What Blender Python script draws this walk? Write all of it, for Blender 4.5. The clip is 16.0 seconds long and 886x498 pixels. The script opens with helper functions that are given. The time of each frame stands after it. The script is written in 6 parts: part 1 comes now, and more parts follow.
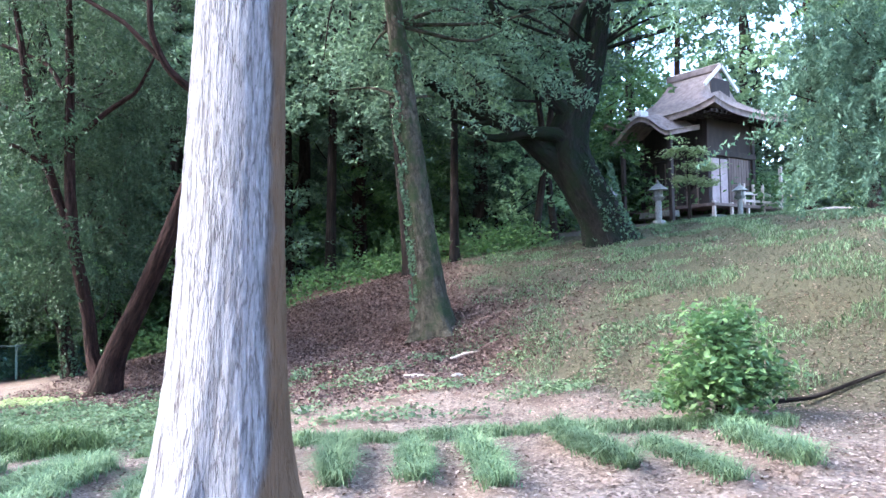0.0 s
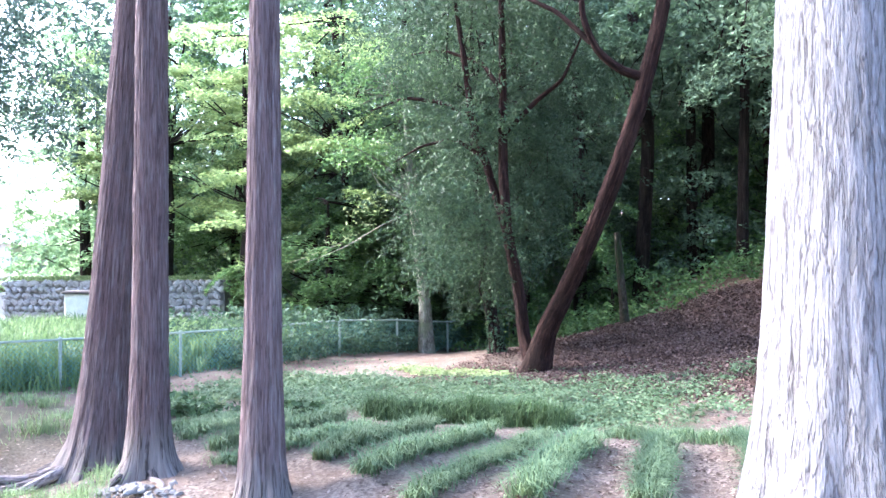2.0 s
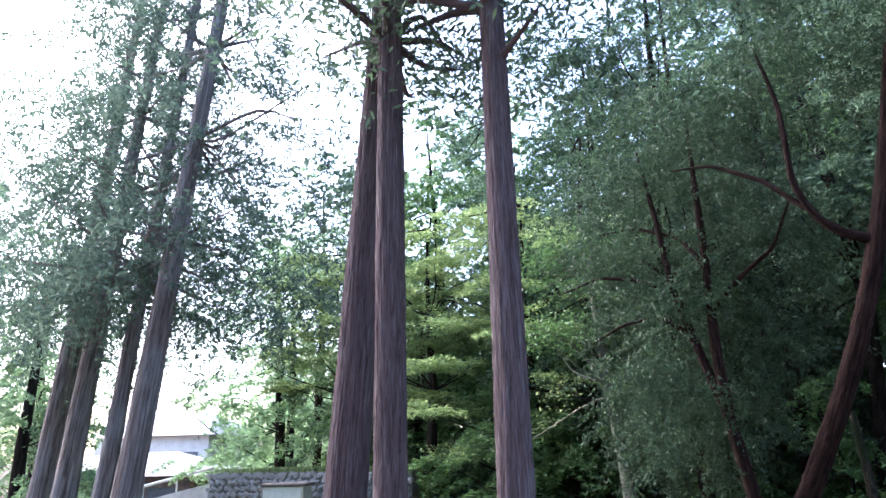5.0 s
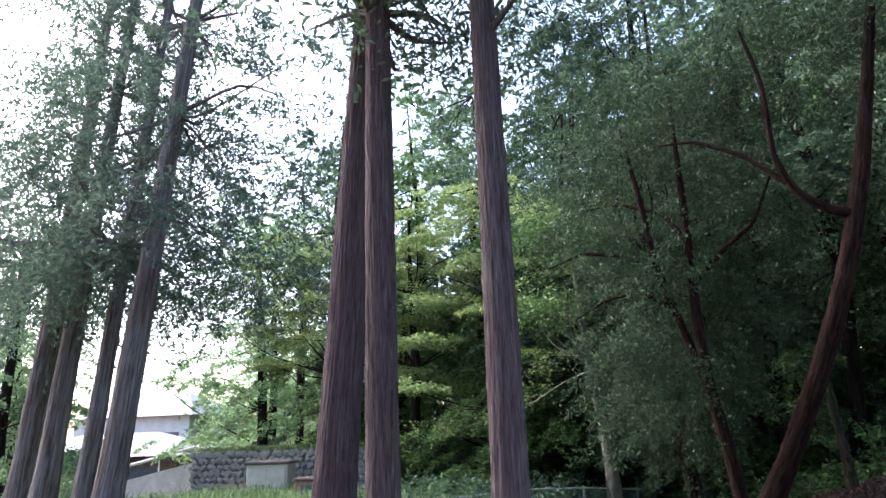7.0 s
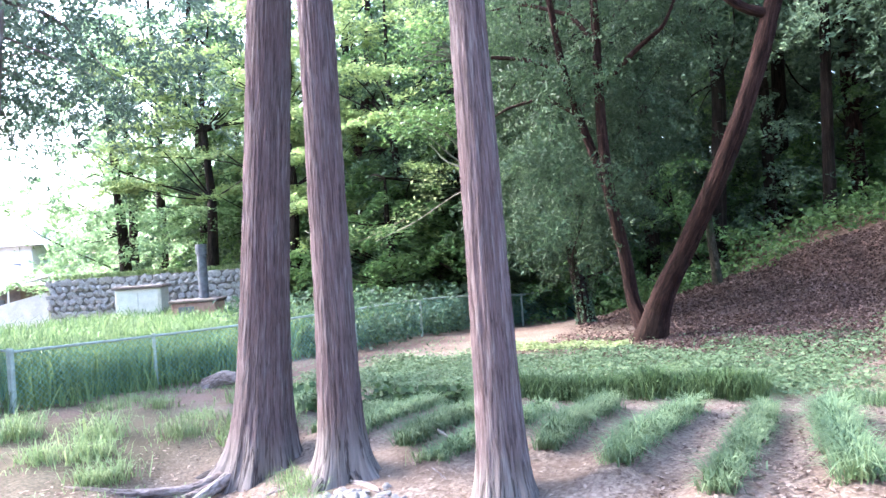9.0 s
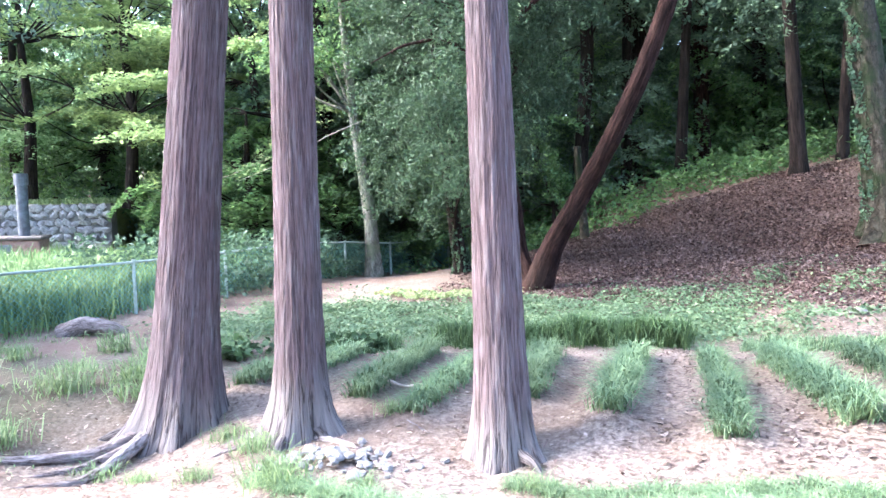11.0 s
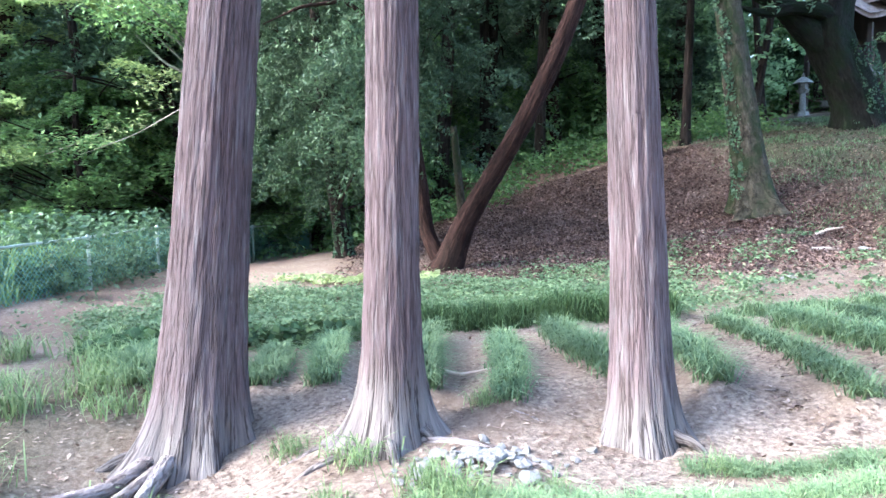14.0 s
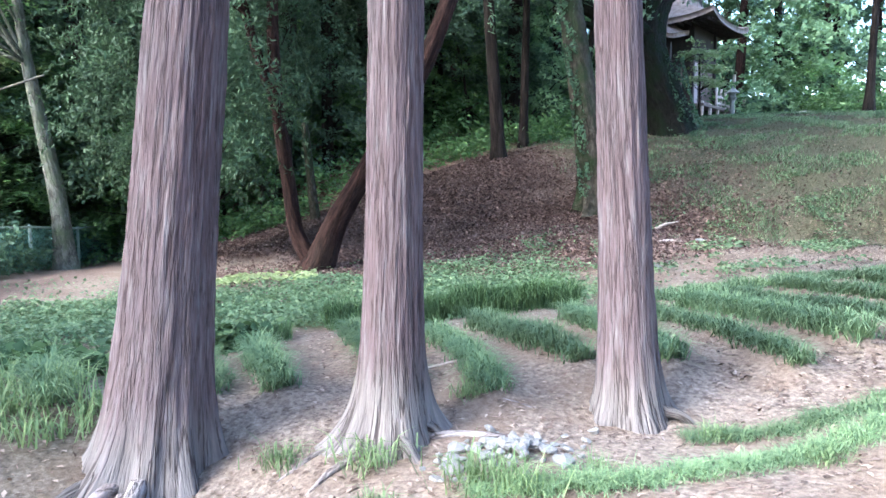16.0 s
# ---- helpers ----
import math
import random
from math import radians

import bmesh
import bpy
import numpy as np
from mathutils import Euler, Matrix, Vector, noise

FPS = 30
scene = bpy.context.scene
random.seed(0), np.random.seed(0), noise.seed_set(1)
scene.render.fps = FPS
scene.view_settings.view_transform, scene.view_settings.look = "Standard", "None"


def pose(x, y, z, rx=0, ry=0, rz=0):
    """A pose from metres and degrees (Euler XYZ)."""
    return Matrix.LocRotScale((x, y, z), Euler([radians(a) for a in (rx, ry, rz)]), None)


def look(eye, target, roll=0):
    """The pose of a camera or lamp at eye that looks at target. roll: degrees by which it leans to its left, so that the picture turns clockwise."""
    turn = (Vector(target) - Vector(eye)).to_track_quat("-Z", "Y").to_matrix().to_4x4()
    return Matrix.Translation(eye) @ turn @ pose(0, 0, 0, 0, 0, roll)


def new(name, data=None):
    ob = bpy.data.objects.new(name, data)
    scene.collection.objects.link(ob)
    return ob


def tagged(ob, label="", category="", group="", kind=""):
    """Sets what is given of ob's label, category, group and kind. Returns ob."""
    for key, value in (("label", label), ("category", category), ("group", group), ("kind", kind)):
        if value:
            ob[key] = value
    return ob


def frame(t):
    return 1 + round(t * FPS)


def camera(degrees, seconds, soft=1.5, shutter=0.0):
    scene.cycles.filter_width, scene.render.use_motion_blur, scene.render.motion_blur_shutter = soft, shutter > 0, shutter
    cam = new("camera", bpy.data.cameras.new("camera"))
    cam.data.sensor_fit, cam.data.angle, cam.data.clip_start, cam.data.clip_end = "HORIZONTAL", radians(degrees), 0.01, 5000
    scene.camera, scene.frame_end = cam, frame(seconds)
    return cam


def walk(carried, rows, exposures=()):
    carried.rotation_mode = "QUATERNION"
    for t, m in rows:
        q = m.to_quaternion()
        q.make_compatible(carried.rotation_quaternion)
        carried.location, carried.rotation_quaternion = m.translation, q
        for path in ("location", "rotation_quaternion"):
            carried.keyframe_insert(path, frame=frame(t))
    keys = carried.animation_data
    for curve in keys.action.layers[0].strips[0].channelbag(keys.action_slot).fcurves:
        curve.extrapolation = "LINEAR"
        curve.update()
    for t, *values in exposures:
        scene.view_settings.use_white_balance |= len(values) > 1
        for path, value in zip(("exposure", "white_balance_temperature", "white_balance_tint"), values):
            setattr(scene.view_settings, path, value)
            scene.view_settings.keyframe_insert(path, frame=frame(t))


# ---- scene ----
cam = camera(63.6, 16.0)
PATH = [
    (0, (-0.102, 0.071, 1.494), (-0.154, 2.069, 1.568), -1.1),
    (0.5, (-0.422, 0.111, 1.474), (-0.649, 2.098, 1.512), -1.6),
    (1, (-0.683, 0.144, 1.424), (-1.176, 2.082, 1.404), -0.9),
    (1.5, (-0.97, 0.213, 1.438), (-1.731, 2.061, 1.504), -0.9),
    (1.8, (-1.125, 0.221, 1.425), (-2.03, 2.004, 1.482), -0.5),
    (2, (-1.273, 0.207, 1.408), (-2.272, 1.939, 1.466), -0.4),
    (2.5, (-1.581, 0.219, 1.42), (-2.768, 1.828, 1.464), -0.7),
    (3, (-1.848, 0.291, 1.436), (-3.146, 1.806, 1.574), -0.6),
    (3.5, (-1.94, 0.24, 1.457), (-3.298, 1.696, 1.645), -1.0),
    (4, (-1.986, 0.183, 1.485), (-3.372, 1.587, 1.808), -1.0),
    (4.3, (-2.003, 0.15, 1.507), (-3.378, 1.537, 1.937), -0.7),
    (4.5, (-2.0, 0.112, 1.54), (-3.358, 1.493, 2.035), -1.2),
    (4.7, (-1.977, 0.066, 1.583), (-3.306, 1.465, 2.111), -1.3),
    (6.8, (-1.994, -0.141, 1.572), (-3.255, 1.29, 2.173), -1.4),
    (7, (-2.062, -0.06, 1.537), (-3.335, 1.401, 2.033), -2.1),
    (7.5, (-2.287, 0.037, 1.469), (-3.563, 1.548, 1.769), -2.7),
    (8, (-2.563, 0.013, 1.411), (-3.811, 1.568, 1.569), -2.8),
    (8.5, (-2.885, -0.022, 1.41), (-3.996, 1.64, 1.477), -3.5),
    (9, (-3.205, 0.033, 1.356), (-4.213, 1.761, 1.352), -3.9),
    (9.5, (-3.508, 0.048, 1.333), (-4.431, 1.822, 1.283), -3.0),
    (10, (-3.869, 0.024, 1.302), (-4.639, 1.866, 1.188), -3.3),
    (10.2, (-3.978, 0.021, 1.297), (-4.714, 1.875, 1.158), -3.0),
    (12.3, (-5.539, 0.238, 1.194), (-5.784, 2.217, 1.045), -0.4),
    (12.5, (-5.674, 0.27, 1.201), (-5.89, 2.253, 1.046), -0.7),
    (13, (-6.031, 0.285, 1.155), (-6.176, 2.274, 1.0), -0.2),
    (13.5, (-6.341, 0.288, 1.148), (-6.405, 2.278, 0.961), -0.4),
    (14, (-6.66, 0.386, 1.109), (-6.638, 2.376, 0.908), -0.6),
    (14.5, (-6.977, 0.457, 1.073), (-6.886, 2.444, 0.862), 0.7),
    (15, (-7.288, 0.463, 1.072), (-7.04, 2.436, 0.853), 0.1),
    (15.5, (-7.546, 0.564, 1.021), (-7.149, 2.512, 0.803), 0.4),
    (16, (-7.767, 0.654, 1.028), (-7.21, 2.564, 0.83), -0.1),
]
walk(cam, [(t, look(eye, target, roll)) for t, eye, target, roll in PATH],
     [(0, 3.95, 5500, 14), (1.0, 3.8, 5500, 15), (2.5, 4.1, 5550, 18), (4.0, 3.65, 5600, 18), (4.6, 3.1, 5600, 18), (7.0, 2.35, 6000, 16), (7.5, 3.25, 5950, 16), (8.2, 3.85, 5850, 18), (10.2, 4.2, 5650, 17), (13.5, 3.95, 5500, 10), (16, 3.55, 5400, 8)])

# ---- world, sun, exposure ----
world = bpy.data.worlds.new("overcast_sky")
scene.world = world
world.use_nodes = True
wn = world.node_tree
sky = wn.nodes.new("ShaderNodeTexSky")
sky.sky_type = "NISHITA"
sky.sun_disc = False
SUN_AZ, SUN_EL = radians(98), radians(38)
sky.sun_elevation, sky.sun_rotation = SUN_EL, -SUN_AZ
sky.air_density, sky.dust_density, sky.ozone_density = 1.0, 3.5, 1.0
wn.nodes["Background"].inputs[1].default_value = 0.15
wn.links.new(sky.outputs[0], wn.nodes["Background"].inputs[0])

sun = new("sun", bpy.data.lights.new("sun", "SUN"))
sun.data.energy, sun.data.angle, sun.data.color = 1.25, radians(38), (1.0, 0.98, 0.94)
sun.matrix_world = look((-60, 40, 45), (-60 + math.sin(SUN_AZ) * math.cos(SUN_EL), 40 - math.cos(SUN_AZ) * math.cos(SUN_EL), 45 - math.sin(SUN_EL)))

rng = np.random.default_rng(7)


# ---- materials ----
def node_mat(name):
    m = bpy.data.materials.new(name)
    m.use_nodes = True
    nt = m.node_tree
    return m, nt, nt.nodes["Principled BSDF"]


def noise_node(nt, scale, detail=4.0, stretch=(1, 1, 1), rough=0.6, grain=False):
    tc = nt.nodes.new("ShaderNodeAttribute" if grain else "ShaderNodeTexCoord")
    if grain:
        tc.attribute_name = "grain"
    mp = nt.nodes.new("ShaderNodeMapping")
    mp.inputs["Scale"].default_value = stretch
    nz = nt.nodes.new("ShaderNodeTexNoise")
    nz.inputs["Scale"].default_value, nz.inputs["Detail"].default_value, nz.inputs["Roughness"].default_value = scale, detail, rough
    nt.links.new(tc.outputs["Vector" if grain else "Object"], mp.inputs[0])
    nt.links.new(mp.outputs[0], nz.inputs[0])
    return nz


def ramp(nt, fac, stops):
    r = nt.nodes.new("ShaderNodeValToRGB")
    el = r.color_ramp.elements
    while len(el) < len(stops):
        el.new(0.5)
    for e, (p, c) in zip(el, stops):
        e.position, e.color = p, (*c, 1)
    nt.links.new(fac, r.inputs[0])
    return r


def mix(nt, fac, a, b, blend="MIX"):
    n = nt.nodes.new("ShaderNodeMix")
    n.data_type, n.blend_type = "RGBA", blend
    for sock, v in ((n.inputs[0], fac), (n.inputs[6], a), (n.inputs[7], b)):
        if isinstance(v, (int, float)):
            sock.default_value = v
        elif isinstance(v, tuple):
            sock.default_value = (*v, 1)
        else:
            nt.links.new(v, sock)
    return n.outputs[2]


def bump(nt, bsdf, height, strength=0.5, distance=0.02):
    b = nt.nodes.new("ShaderNodeBump")
    b.inputs["Strength"].default_value, b.inputs["Distance"].default_value = strength, distance
    nt.links.new(height, b.inputs["Height"])
    nt.links.new(b.outputs[0], bsdf.inputs["Normal"])


def bark_mat(name, dark, mid, light, patch, patch_amount=0.5, fine=14, stretch=0.05, moss=None, side=None, grey=None, foot=None):
    m, nt, b = node_mat(name)
    fibre = noise_node(nt, fine, 6, (1, 1, stretch), 0.65, True)
    thin = noise_node(nt, fine * 3.5, 4, (1, 1, stretch * 1.2), 0.6, True)
    broad = noise_node(nt, 3.0, 4, (1, 1, 0.3), 0.6, True)
    warp = nt.nodes.new("ShaderNodeVectorMath")
    warp.operation = "MULTIPLY_ADD"
    warp.inputs[1].default_value = (0.05, 0.05, 0.02)
    nt.links.new(noise_node(nt, 5, 3, (1, 1, 0.3), 0.5, True).outputs["Color"], warp.inputs[0])
    thin_z = nt.nodes.new("ShaderNodeVectorMath")
    thin_z.operation = "MULTIPLY"
    thin_z.inputs[1].default_value = (1.3, 1.3, 0.6)
    nt.links.new(fibre.inputs[0].links[0].from_socket, thin_z.inputs[0])
    nt.links.new(thin_z.outputs[0], warp.inputs[2])
    plates = nt.nodes.new("ShaderNodeTexVoronoi")
    plates.feature = "DISTANCE_TO_EDGE"
    plates.inputs["Scale"].default_value = fine * 0.8
    nt.links.new(warp.outputs[0], plates.inputs[0])
    crack = ramp(nt, plates.outputs["Distance"], [(0.0, (0.22, 0.2, 0.2)), (0.14, (1, 1, 1))])
    c1 = ramp(nt, fibre.outputs[0], [(0.32, dark), (0.48, mid), (0.68, light)])
    pm = ramp(nt, broad.outputs[0], [(0.62 - 0.3 * patch_amount, (0, 0, 0)), (0.78 - 0.2 * patch_amount, (1, 1, 1))])
    c2 = mix(nt, pm.outputs[0], c1.outputs[0], ramp(nt, fibre.outputs[0], [(0.3, tuple(v * 0.7 for v in patch)), (0.6, patch)]).outputs[0])
    c3 = mix(nt, 0.35, c2, ramp(nt, thin.outputs[0], [(0.35, (0.25, 0.22, 0.2)), (0.6, (1, 1, 1))]).outputs[0], "MULTIPLY")
    c3 = mix(nt, 0.3 if side is None else 0.15, c3, crack.outputs[0], "MULTIPLY")
    furrow = noise_node(nt, fine * 0.6, 4, (1, 1, stretch * 0.9), 0.55, True)
    groove = ramp(nt, furrow.outputs[0], [(0.455, (1, 1, 1)), (0.478, (0.16, 0.13, 0.13)), (0.492, (0.16, 0.13, 0.13)), (0.515, (1, 1, 1))])
    c3 = mix(nt, 0.4 if grey else 0.45, c3, groove.outputs[0], "MULTIPLY")
    if grey:
        strip = noise_node(nt, 26, 6, (1, 1, 0.06), 0.7, True)
        flake = noise_node(nt, fine * 1.3, 3, (1, 1, 0.05), 0.6, True)
        gm = mix(nt, 0.5, strip.outputs[0], flake.outputs[0])
        g2 = mix(nt, ramp(nt, flake.outputs[0], [(0.35, (0, 0, 0)), (0.65, (1, 1, 1))]).outputs[0], tuple(v * 0.75 for v in grey), grey)
        c3 = mix(nt, ramp(nt, gm, [(0.5, (0, 0, 0)), (0.64, (0.6, 0.6, 0.6))]).outputs[0], c3, mix(nt, 0.45, g2, groove.outputs[0], "MULTIPLY"))
    if foot:
        tz = nt.nodes.new("ShaderNodeTexCoord")
        sz_ = nt.nodes.new("ShaderNodeSeparateXYZ")
        nt.links.new(tz.outputs["Object"], sz_.inputs[0])
        wz = nt.nodes.new("ShaderNodeMath")
        wz.operation, wz.inputs[1].default_value = "MULTIPLY_ADD", 0.7
        nt.links.new(fibre.outputs[0], wz.inputs[0])
        nt.links.new(sz_.outputs[2], wz.inputs[2])
        c3 = mix(nt, ramp(nt, wz.outputs[0], [(0.7, (0.85, 0.85, 0.85)), (1.25, (0, 0, 0))]).outputs[0], c3, mix(nt, 0.8, mix(nt, 0.8, foot, ramp(nt, fibre.outputs[0], [(0.33, (0.3, 0.3, 0.3)), (0.62, (1, 1, 1))]).outputs[0], "MULTIPLY"), groove.outputs[0], "MULTIPLY"))
    if moss:
        ms = noise_node(nt, 5, 5, (1, 1, 0.5), 0.6, True)
        c3 = mix(nt, ramp(nt, ms.outputs[0], [(0.45, (0, 0, 0)), (0.62, (1, 1, 1))]).outputs[0], c3, moss)
    # brown painted over the +x side as the trunk's shaded edge
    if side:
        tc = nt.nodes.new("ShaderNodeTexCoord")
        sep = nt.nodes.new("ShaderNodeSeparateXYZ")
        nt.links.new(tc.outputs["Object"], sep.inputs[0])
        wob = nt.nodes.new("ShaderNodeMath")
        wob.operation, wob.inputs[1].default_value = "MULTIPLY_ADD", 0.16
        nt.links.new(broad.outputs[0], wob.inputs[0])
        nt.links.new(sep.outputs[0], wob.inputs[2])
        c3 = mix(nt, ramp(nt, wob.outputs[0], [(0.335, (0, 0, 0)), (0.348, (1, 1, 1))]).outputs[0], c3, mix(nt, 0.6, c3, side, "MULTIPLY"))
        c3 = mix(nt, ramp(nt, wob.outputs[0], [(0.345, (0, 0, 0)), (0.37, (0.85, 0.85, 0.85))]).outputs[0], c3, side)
    nt.links.new(c3, b.inputs["Base Color"])
    b.inputs["Roughness"].default_value = 0.9
    b.inputs["Specular IOR Level"].default_value = 0.1
    add = nt.nodes.new("ShaderNodeMath")
    add.operation = "ADD"
    nt.links.new(fibre.outputs[0], add.inputs[0])
    nt.links.new(thin.outputs[0], add.inputs[1])
    add2 = nt.nodes.new("ShaderNodeMath")
    add2.operation = "MULTIPLY_ADD"
    add2.inputs[1].default_value = 0.35
    nt.links.new(crack.outputs[0], add2.inputs[0])
    nt.links.new(add.outputs[0], add2.inputs[2])
    add3 = nt.nodes.new("ShaderNodeMath")
    add3.operation = "MULTIPLY_ADD"
    add3.inputs[1].default_value = 0.7
    nt.links.new(groove.outputs[0], add3.inputs[0])
    nt.links.new(add2.outputs[0], add3.inputs[2])
    bump(nt, b, add3.outputs[0], 1.0, 0.012 if grey else 0.02)
    return m


def leaf_mat(name, a, b_, c, through_amount=0.35, gloss=0.62):
    m, nt, p = node_mat(name)
    geo = nt.nodes.new("ShaderNodeNewGeometry")
    oi = nt.nodes.new("ShaderNodeObjectInfo")
    r = ramp(nt, geo.outputs["Random Per Island"], [(0.0, a), (0.5, b_), (1.0, c)])
    big = noise_node(nt, 0.7, 2)
    col = mix(nt, 0.55, r.outputs[0], ramp(nt, big.outputs[0], [(0.3, (0.45, 0.5, 0.5)), (0.65, (1.0, 1.0, 0.9))]).outputs[0], "MULTIPLY")
    hs = nt.nodes.new("ShaderNodeHueSaturation")
    mr = nt.nodes.new("ShaderNodeMapRange")
    mr.inputs[3].default_value, mr.inputs[4].default_value = 0.8, 1.2
    nt.links.new(oi.outputs["Random"], mr.inputs[0])
    nt.links.new(mr.outputs[0], hs.inputs["Value"])
    nt.links.new(col, hs.inputs["Color"])
    nt.links.new(hs.outputs[0], p.inputs["Base Color"])
    p.inputs["Roughness"].default_value = gloss
    p.inputs["Specular IOR Level"].default_value = 0.2
    tr = nt.nodes.new("ShaderNodeBsdfTranslucent")
    nt.links.new(hs.outputs[0], tr.inputs[0])
    ms = nt.nodes.new("ShaderNodeMixShader")
    ms.inputs[0].default_value = through_amount
    nt.links.new(p.outputs[0], ms.inputs[1])
    nt.links.new(tr.outputs[0], ms.inputs[2])
    nt.links.new(ms.outputs[0], nt.nodes["Material Output"].inputs[0])
    return m


def plain_mat(name, c1, c2, scale=6, rough=0.8, stretch=(1, 1, 1), metal=0.0, relief=0.3):
    m, nt, b = node_mat(name)
    n1 = noise_node(nt, scale, 5, stretch)
    n2 = noise_node(nt, scale * 7, 3, stretch)
    col = mix(nt, 0.3, ramp(nt, n1.outputs[0], [(0.3, c1), (0.7, c2)]).outputs[0], ramp(nt, n2.outputs[0], [(0.3, (0.5, 0.48, 0.46)), (0.65, (1, 1, 1))]).outputs[0], "MULTIPLY")
    nt.links.new(col, b.inputs["Base Color"])
    b.inputs["Roughness"].default_value, b.inputs["Metallic"].default_value = rough, metal
    bump(nt, b, n2.outputs[0], relief, 0.01)
    return m


M_CEDAR = bark_mat("cedar_bark", (0.1, 0.07, 0.071), (0.132, 0.096, 0.098), (0.162, 0.122, 0.125), (0.152, 0.12, 0.122), 0.42, 62, 0.036, grey=(0.228, 0.211, 0.208), foot=(0.205, 0.182, 0.168))
# side: brown that puts the shaded edge into the bark colour
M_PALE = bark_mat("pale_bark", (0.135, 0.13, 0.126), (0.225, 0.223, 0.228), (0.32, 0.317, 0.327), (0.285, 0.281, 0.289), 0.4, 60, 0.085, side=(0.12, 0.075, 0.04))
M_GREY = bark_mat("grey_bark", (0.08, 0.062, 0.055), (0.22, 0.18, 0.165), (0.38, 0.34, 0.32), (0.34, 0.32, 0.31), 0.5, 34, 0.03)
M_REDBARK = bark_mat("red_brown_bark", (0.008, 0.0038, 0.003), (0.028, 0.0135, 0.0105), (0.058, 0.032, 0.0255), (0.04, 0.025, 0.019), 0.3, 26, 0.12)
M_MOSSY = bark_mat("mossy_bark", (0.016, 0.013, 0.01), (0.055, 0.045, 0.032), (0.13, 0.11, 0.082), (0.06, 0.055, 0.038), 0.5, 16, 0.35, (0.022, 0.031, 0.013))
M_PALEGREEN = bark_mat("pale_green_bark", (0.11, 0.105, 0.085), (0.2, 0.195, 0.16), (0.3, 0.29, 0.245), (0.25, 0.25, 0.2), 0.5, 16, 0.3, (0.12, 0.14, 0.085))
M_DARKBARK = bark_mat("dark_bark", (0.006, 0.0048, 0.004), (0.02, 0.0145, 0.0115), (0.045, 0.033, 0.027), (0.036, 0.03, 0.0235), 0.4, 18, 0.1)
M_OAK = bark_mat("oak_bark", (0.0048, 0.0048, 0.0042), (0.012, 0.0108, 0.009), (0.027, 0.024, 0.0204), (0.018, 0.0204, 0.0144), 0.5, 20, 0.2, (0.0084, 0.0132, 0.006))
M_ROOT = bark_mat("root_bark", (0.11, 0.085, 0.075), (0.26, 0.21, 0.19), (0.42, 0.36, 0.33), (0.34, 0.31, 0.29), 0.5, 26, 0.3)

M_CONIFER = leaf_mat("conifer_leaf", (0.070, 0.115, 0.078), (0.112, 0.173, 0.111), (0.168, 0.243, 0.143))
M_BLUECON = leaf_mat("grey_green_conifer_leaf", (0.034, 0.062, 0.035), (0.054, 0.092, 0.048), (0.082, 0.127, 0.064))
M_MAPLE = leaf_mat("maple_leaf", (0.149, 0.210, 0.085), (0.218, 0.294, 0.115), (0.322, 0.399, 0.170), 0.5)
M_BROAD = leaf_mat("broad_leaf", (0.081, 0.154, 0.061), (0.125, 0.220, 0.083), (0.200, 0.308, 0.110), 0.4, 0.35)
M_DARKLEAF = leaf_mat("shade_leaf", (0.060, 0.101, 0.065), (0.090, 0.149, 0.091), (0.135, 0.216, 0.117), 0.3)
# leaf green lightened to carry the bright haze over far trees
M_HAZELEAF = leaf_mat("haze_pale_leaf", (0.176, 0.273, 0.143), (0.242, 0.357, 0.187), (0.330, 0.462, 0.242), 0.5)
M_MONDO = leaf_mat("mondo_blade", (0.108, 0.168, 0.088), (0.158, 0.232, 0.116), (0.245, 0.322, 0.17), 0.3)
M_HEDGE = leaf_mat("dark_mondo_blade", (0.046, 0.084, 0.034), (0.07, 0.12, 0.047), (0.112, 0.172, 0.066), 0.25)
M_WEED = leaf_mat("weed_blade", (0.138, 0.2, 0.088), (0.192, 0.268, 0.12), (0.285, 0.36, 0.17), 0.4)
M_REED = leaf_mat("reed_blade", (0.095, 0.155, 0.065), (0.145, 0.225, 0.09), (0.24, 0.33, 0.14), 0.4)
M_COVER = leaf_mat("ground_cover_leaf", (0.09, 0.142, 0.075), (0.14, 0.205, 0.105), (0.22, 0.285, 0.15), 0.3)
M_FROND = leaf_mat("pale_frond", (0.07, 0.13, 0.085), (0.11, 0.185, 0.125), (0.165, 0.26, 0.175), 0.35)
# conifer green lightened for the bright veil over the fence-corner crowns
M_HAZECON = leaf_mat("haze_pale_conifer_leaf", (0.085, 0.13, 0.10), (0.13, 0.19, 0.14), (0.19, 0.26, 0.19), 0.45)
M_YELLOW = leaf_mat("yellow_green_leaf", (0.263, 0.342, 0.142), (0.368, 0.433, 0.202), (0.45, 0.486, 0.27), 0.5)
M_LITTER = leaf_mat("dry_leaf", (0.05, 0.028, 0.024), (0.115, 0.068, 0.058), (0.27, 0.19, 0.16), 0.1, 0.8)
M_DRYLEAF = leaf_mat("pale_dry_leaf", (0.1, 0.065, 0.05), (0.2, 0.138, 0.11), (0.46, 0.36, 0.30), 0.1, 0.8)
M_STRAW = leaf_mat("straw_blade", (0.06, 0.058, 0.034), (0.1, 0.095, 0.058), (0.085, 0.125, 0.055), 0.25, 0.7)


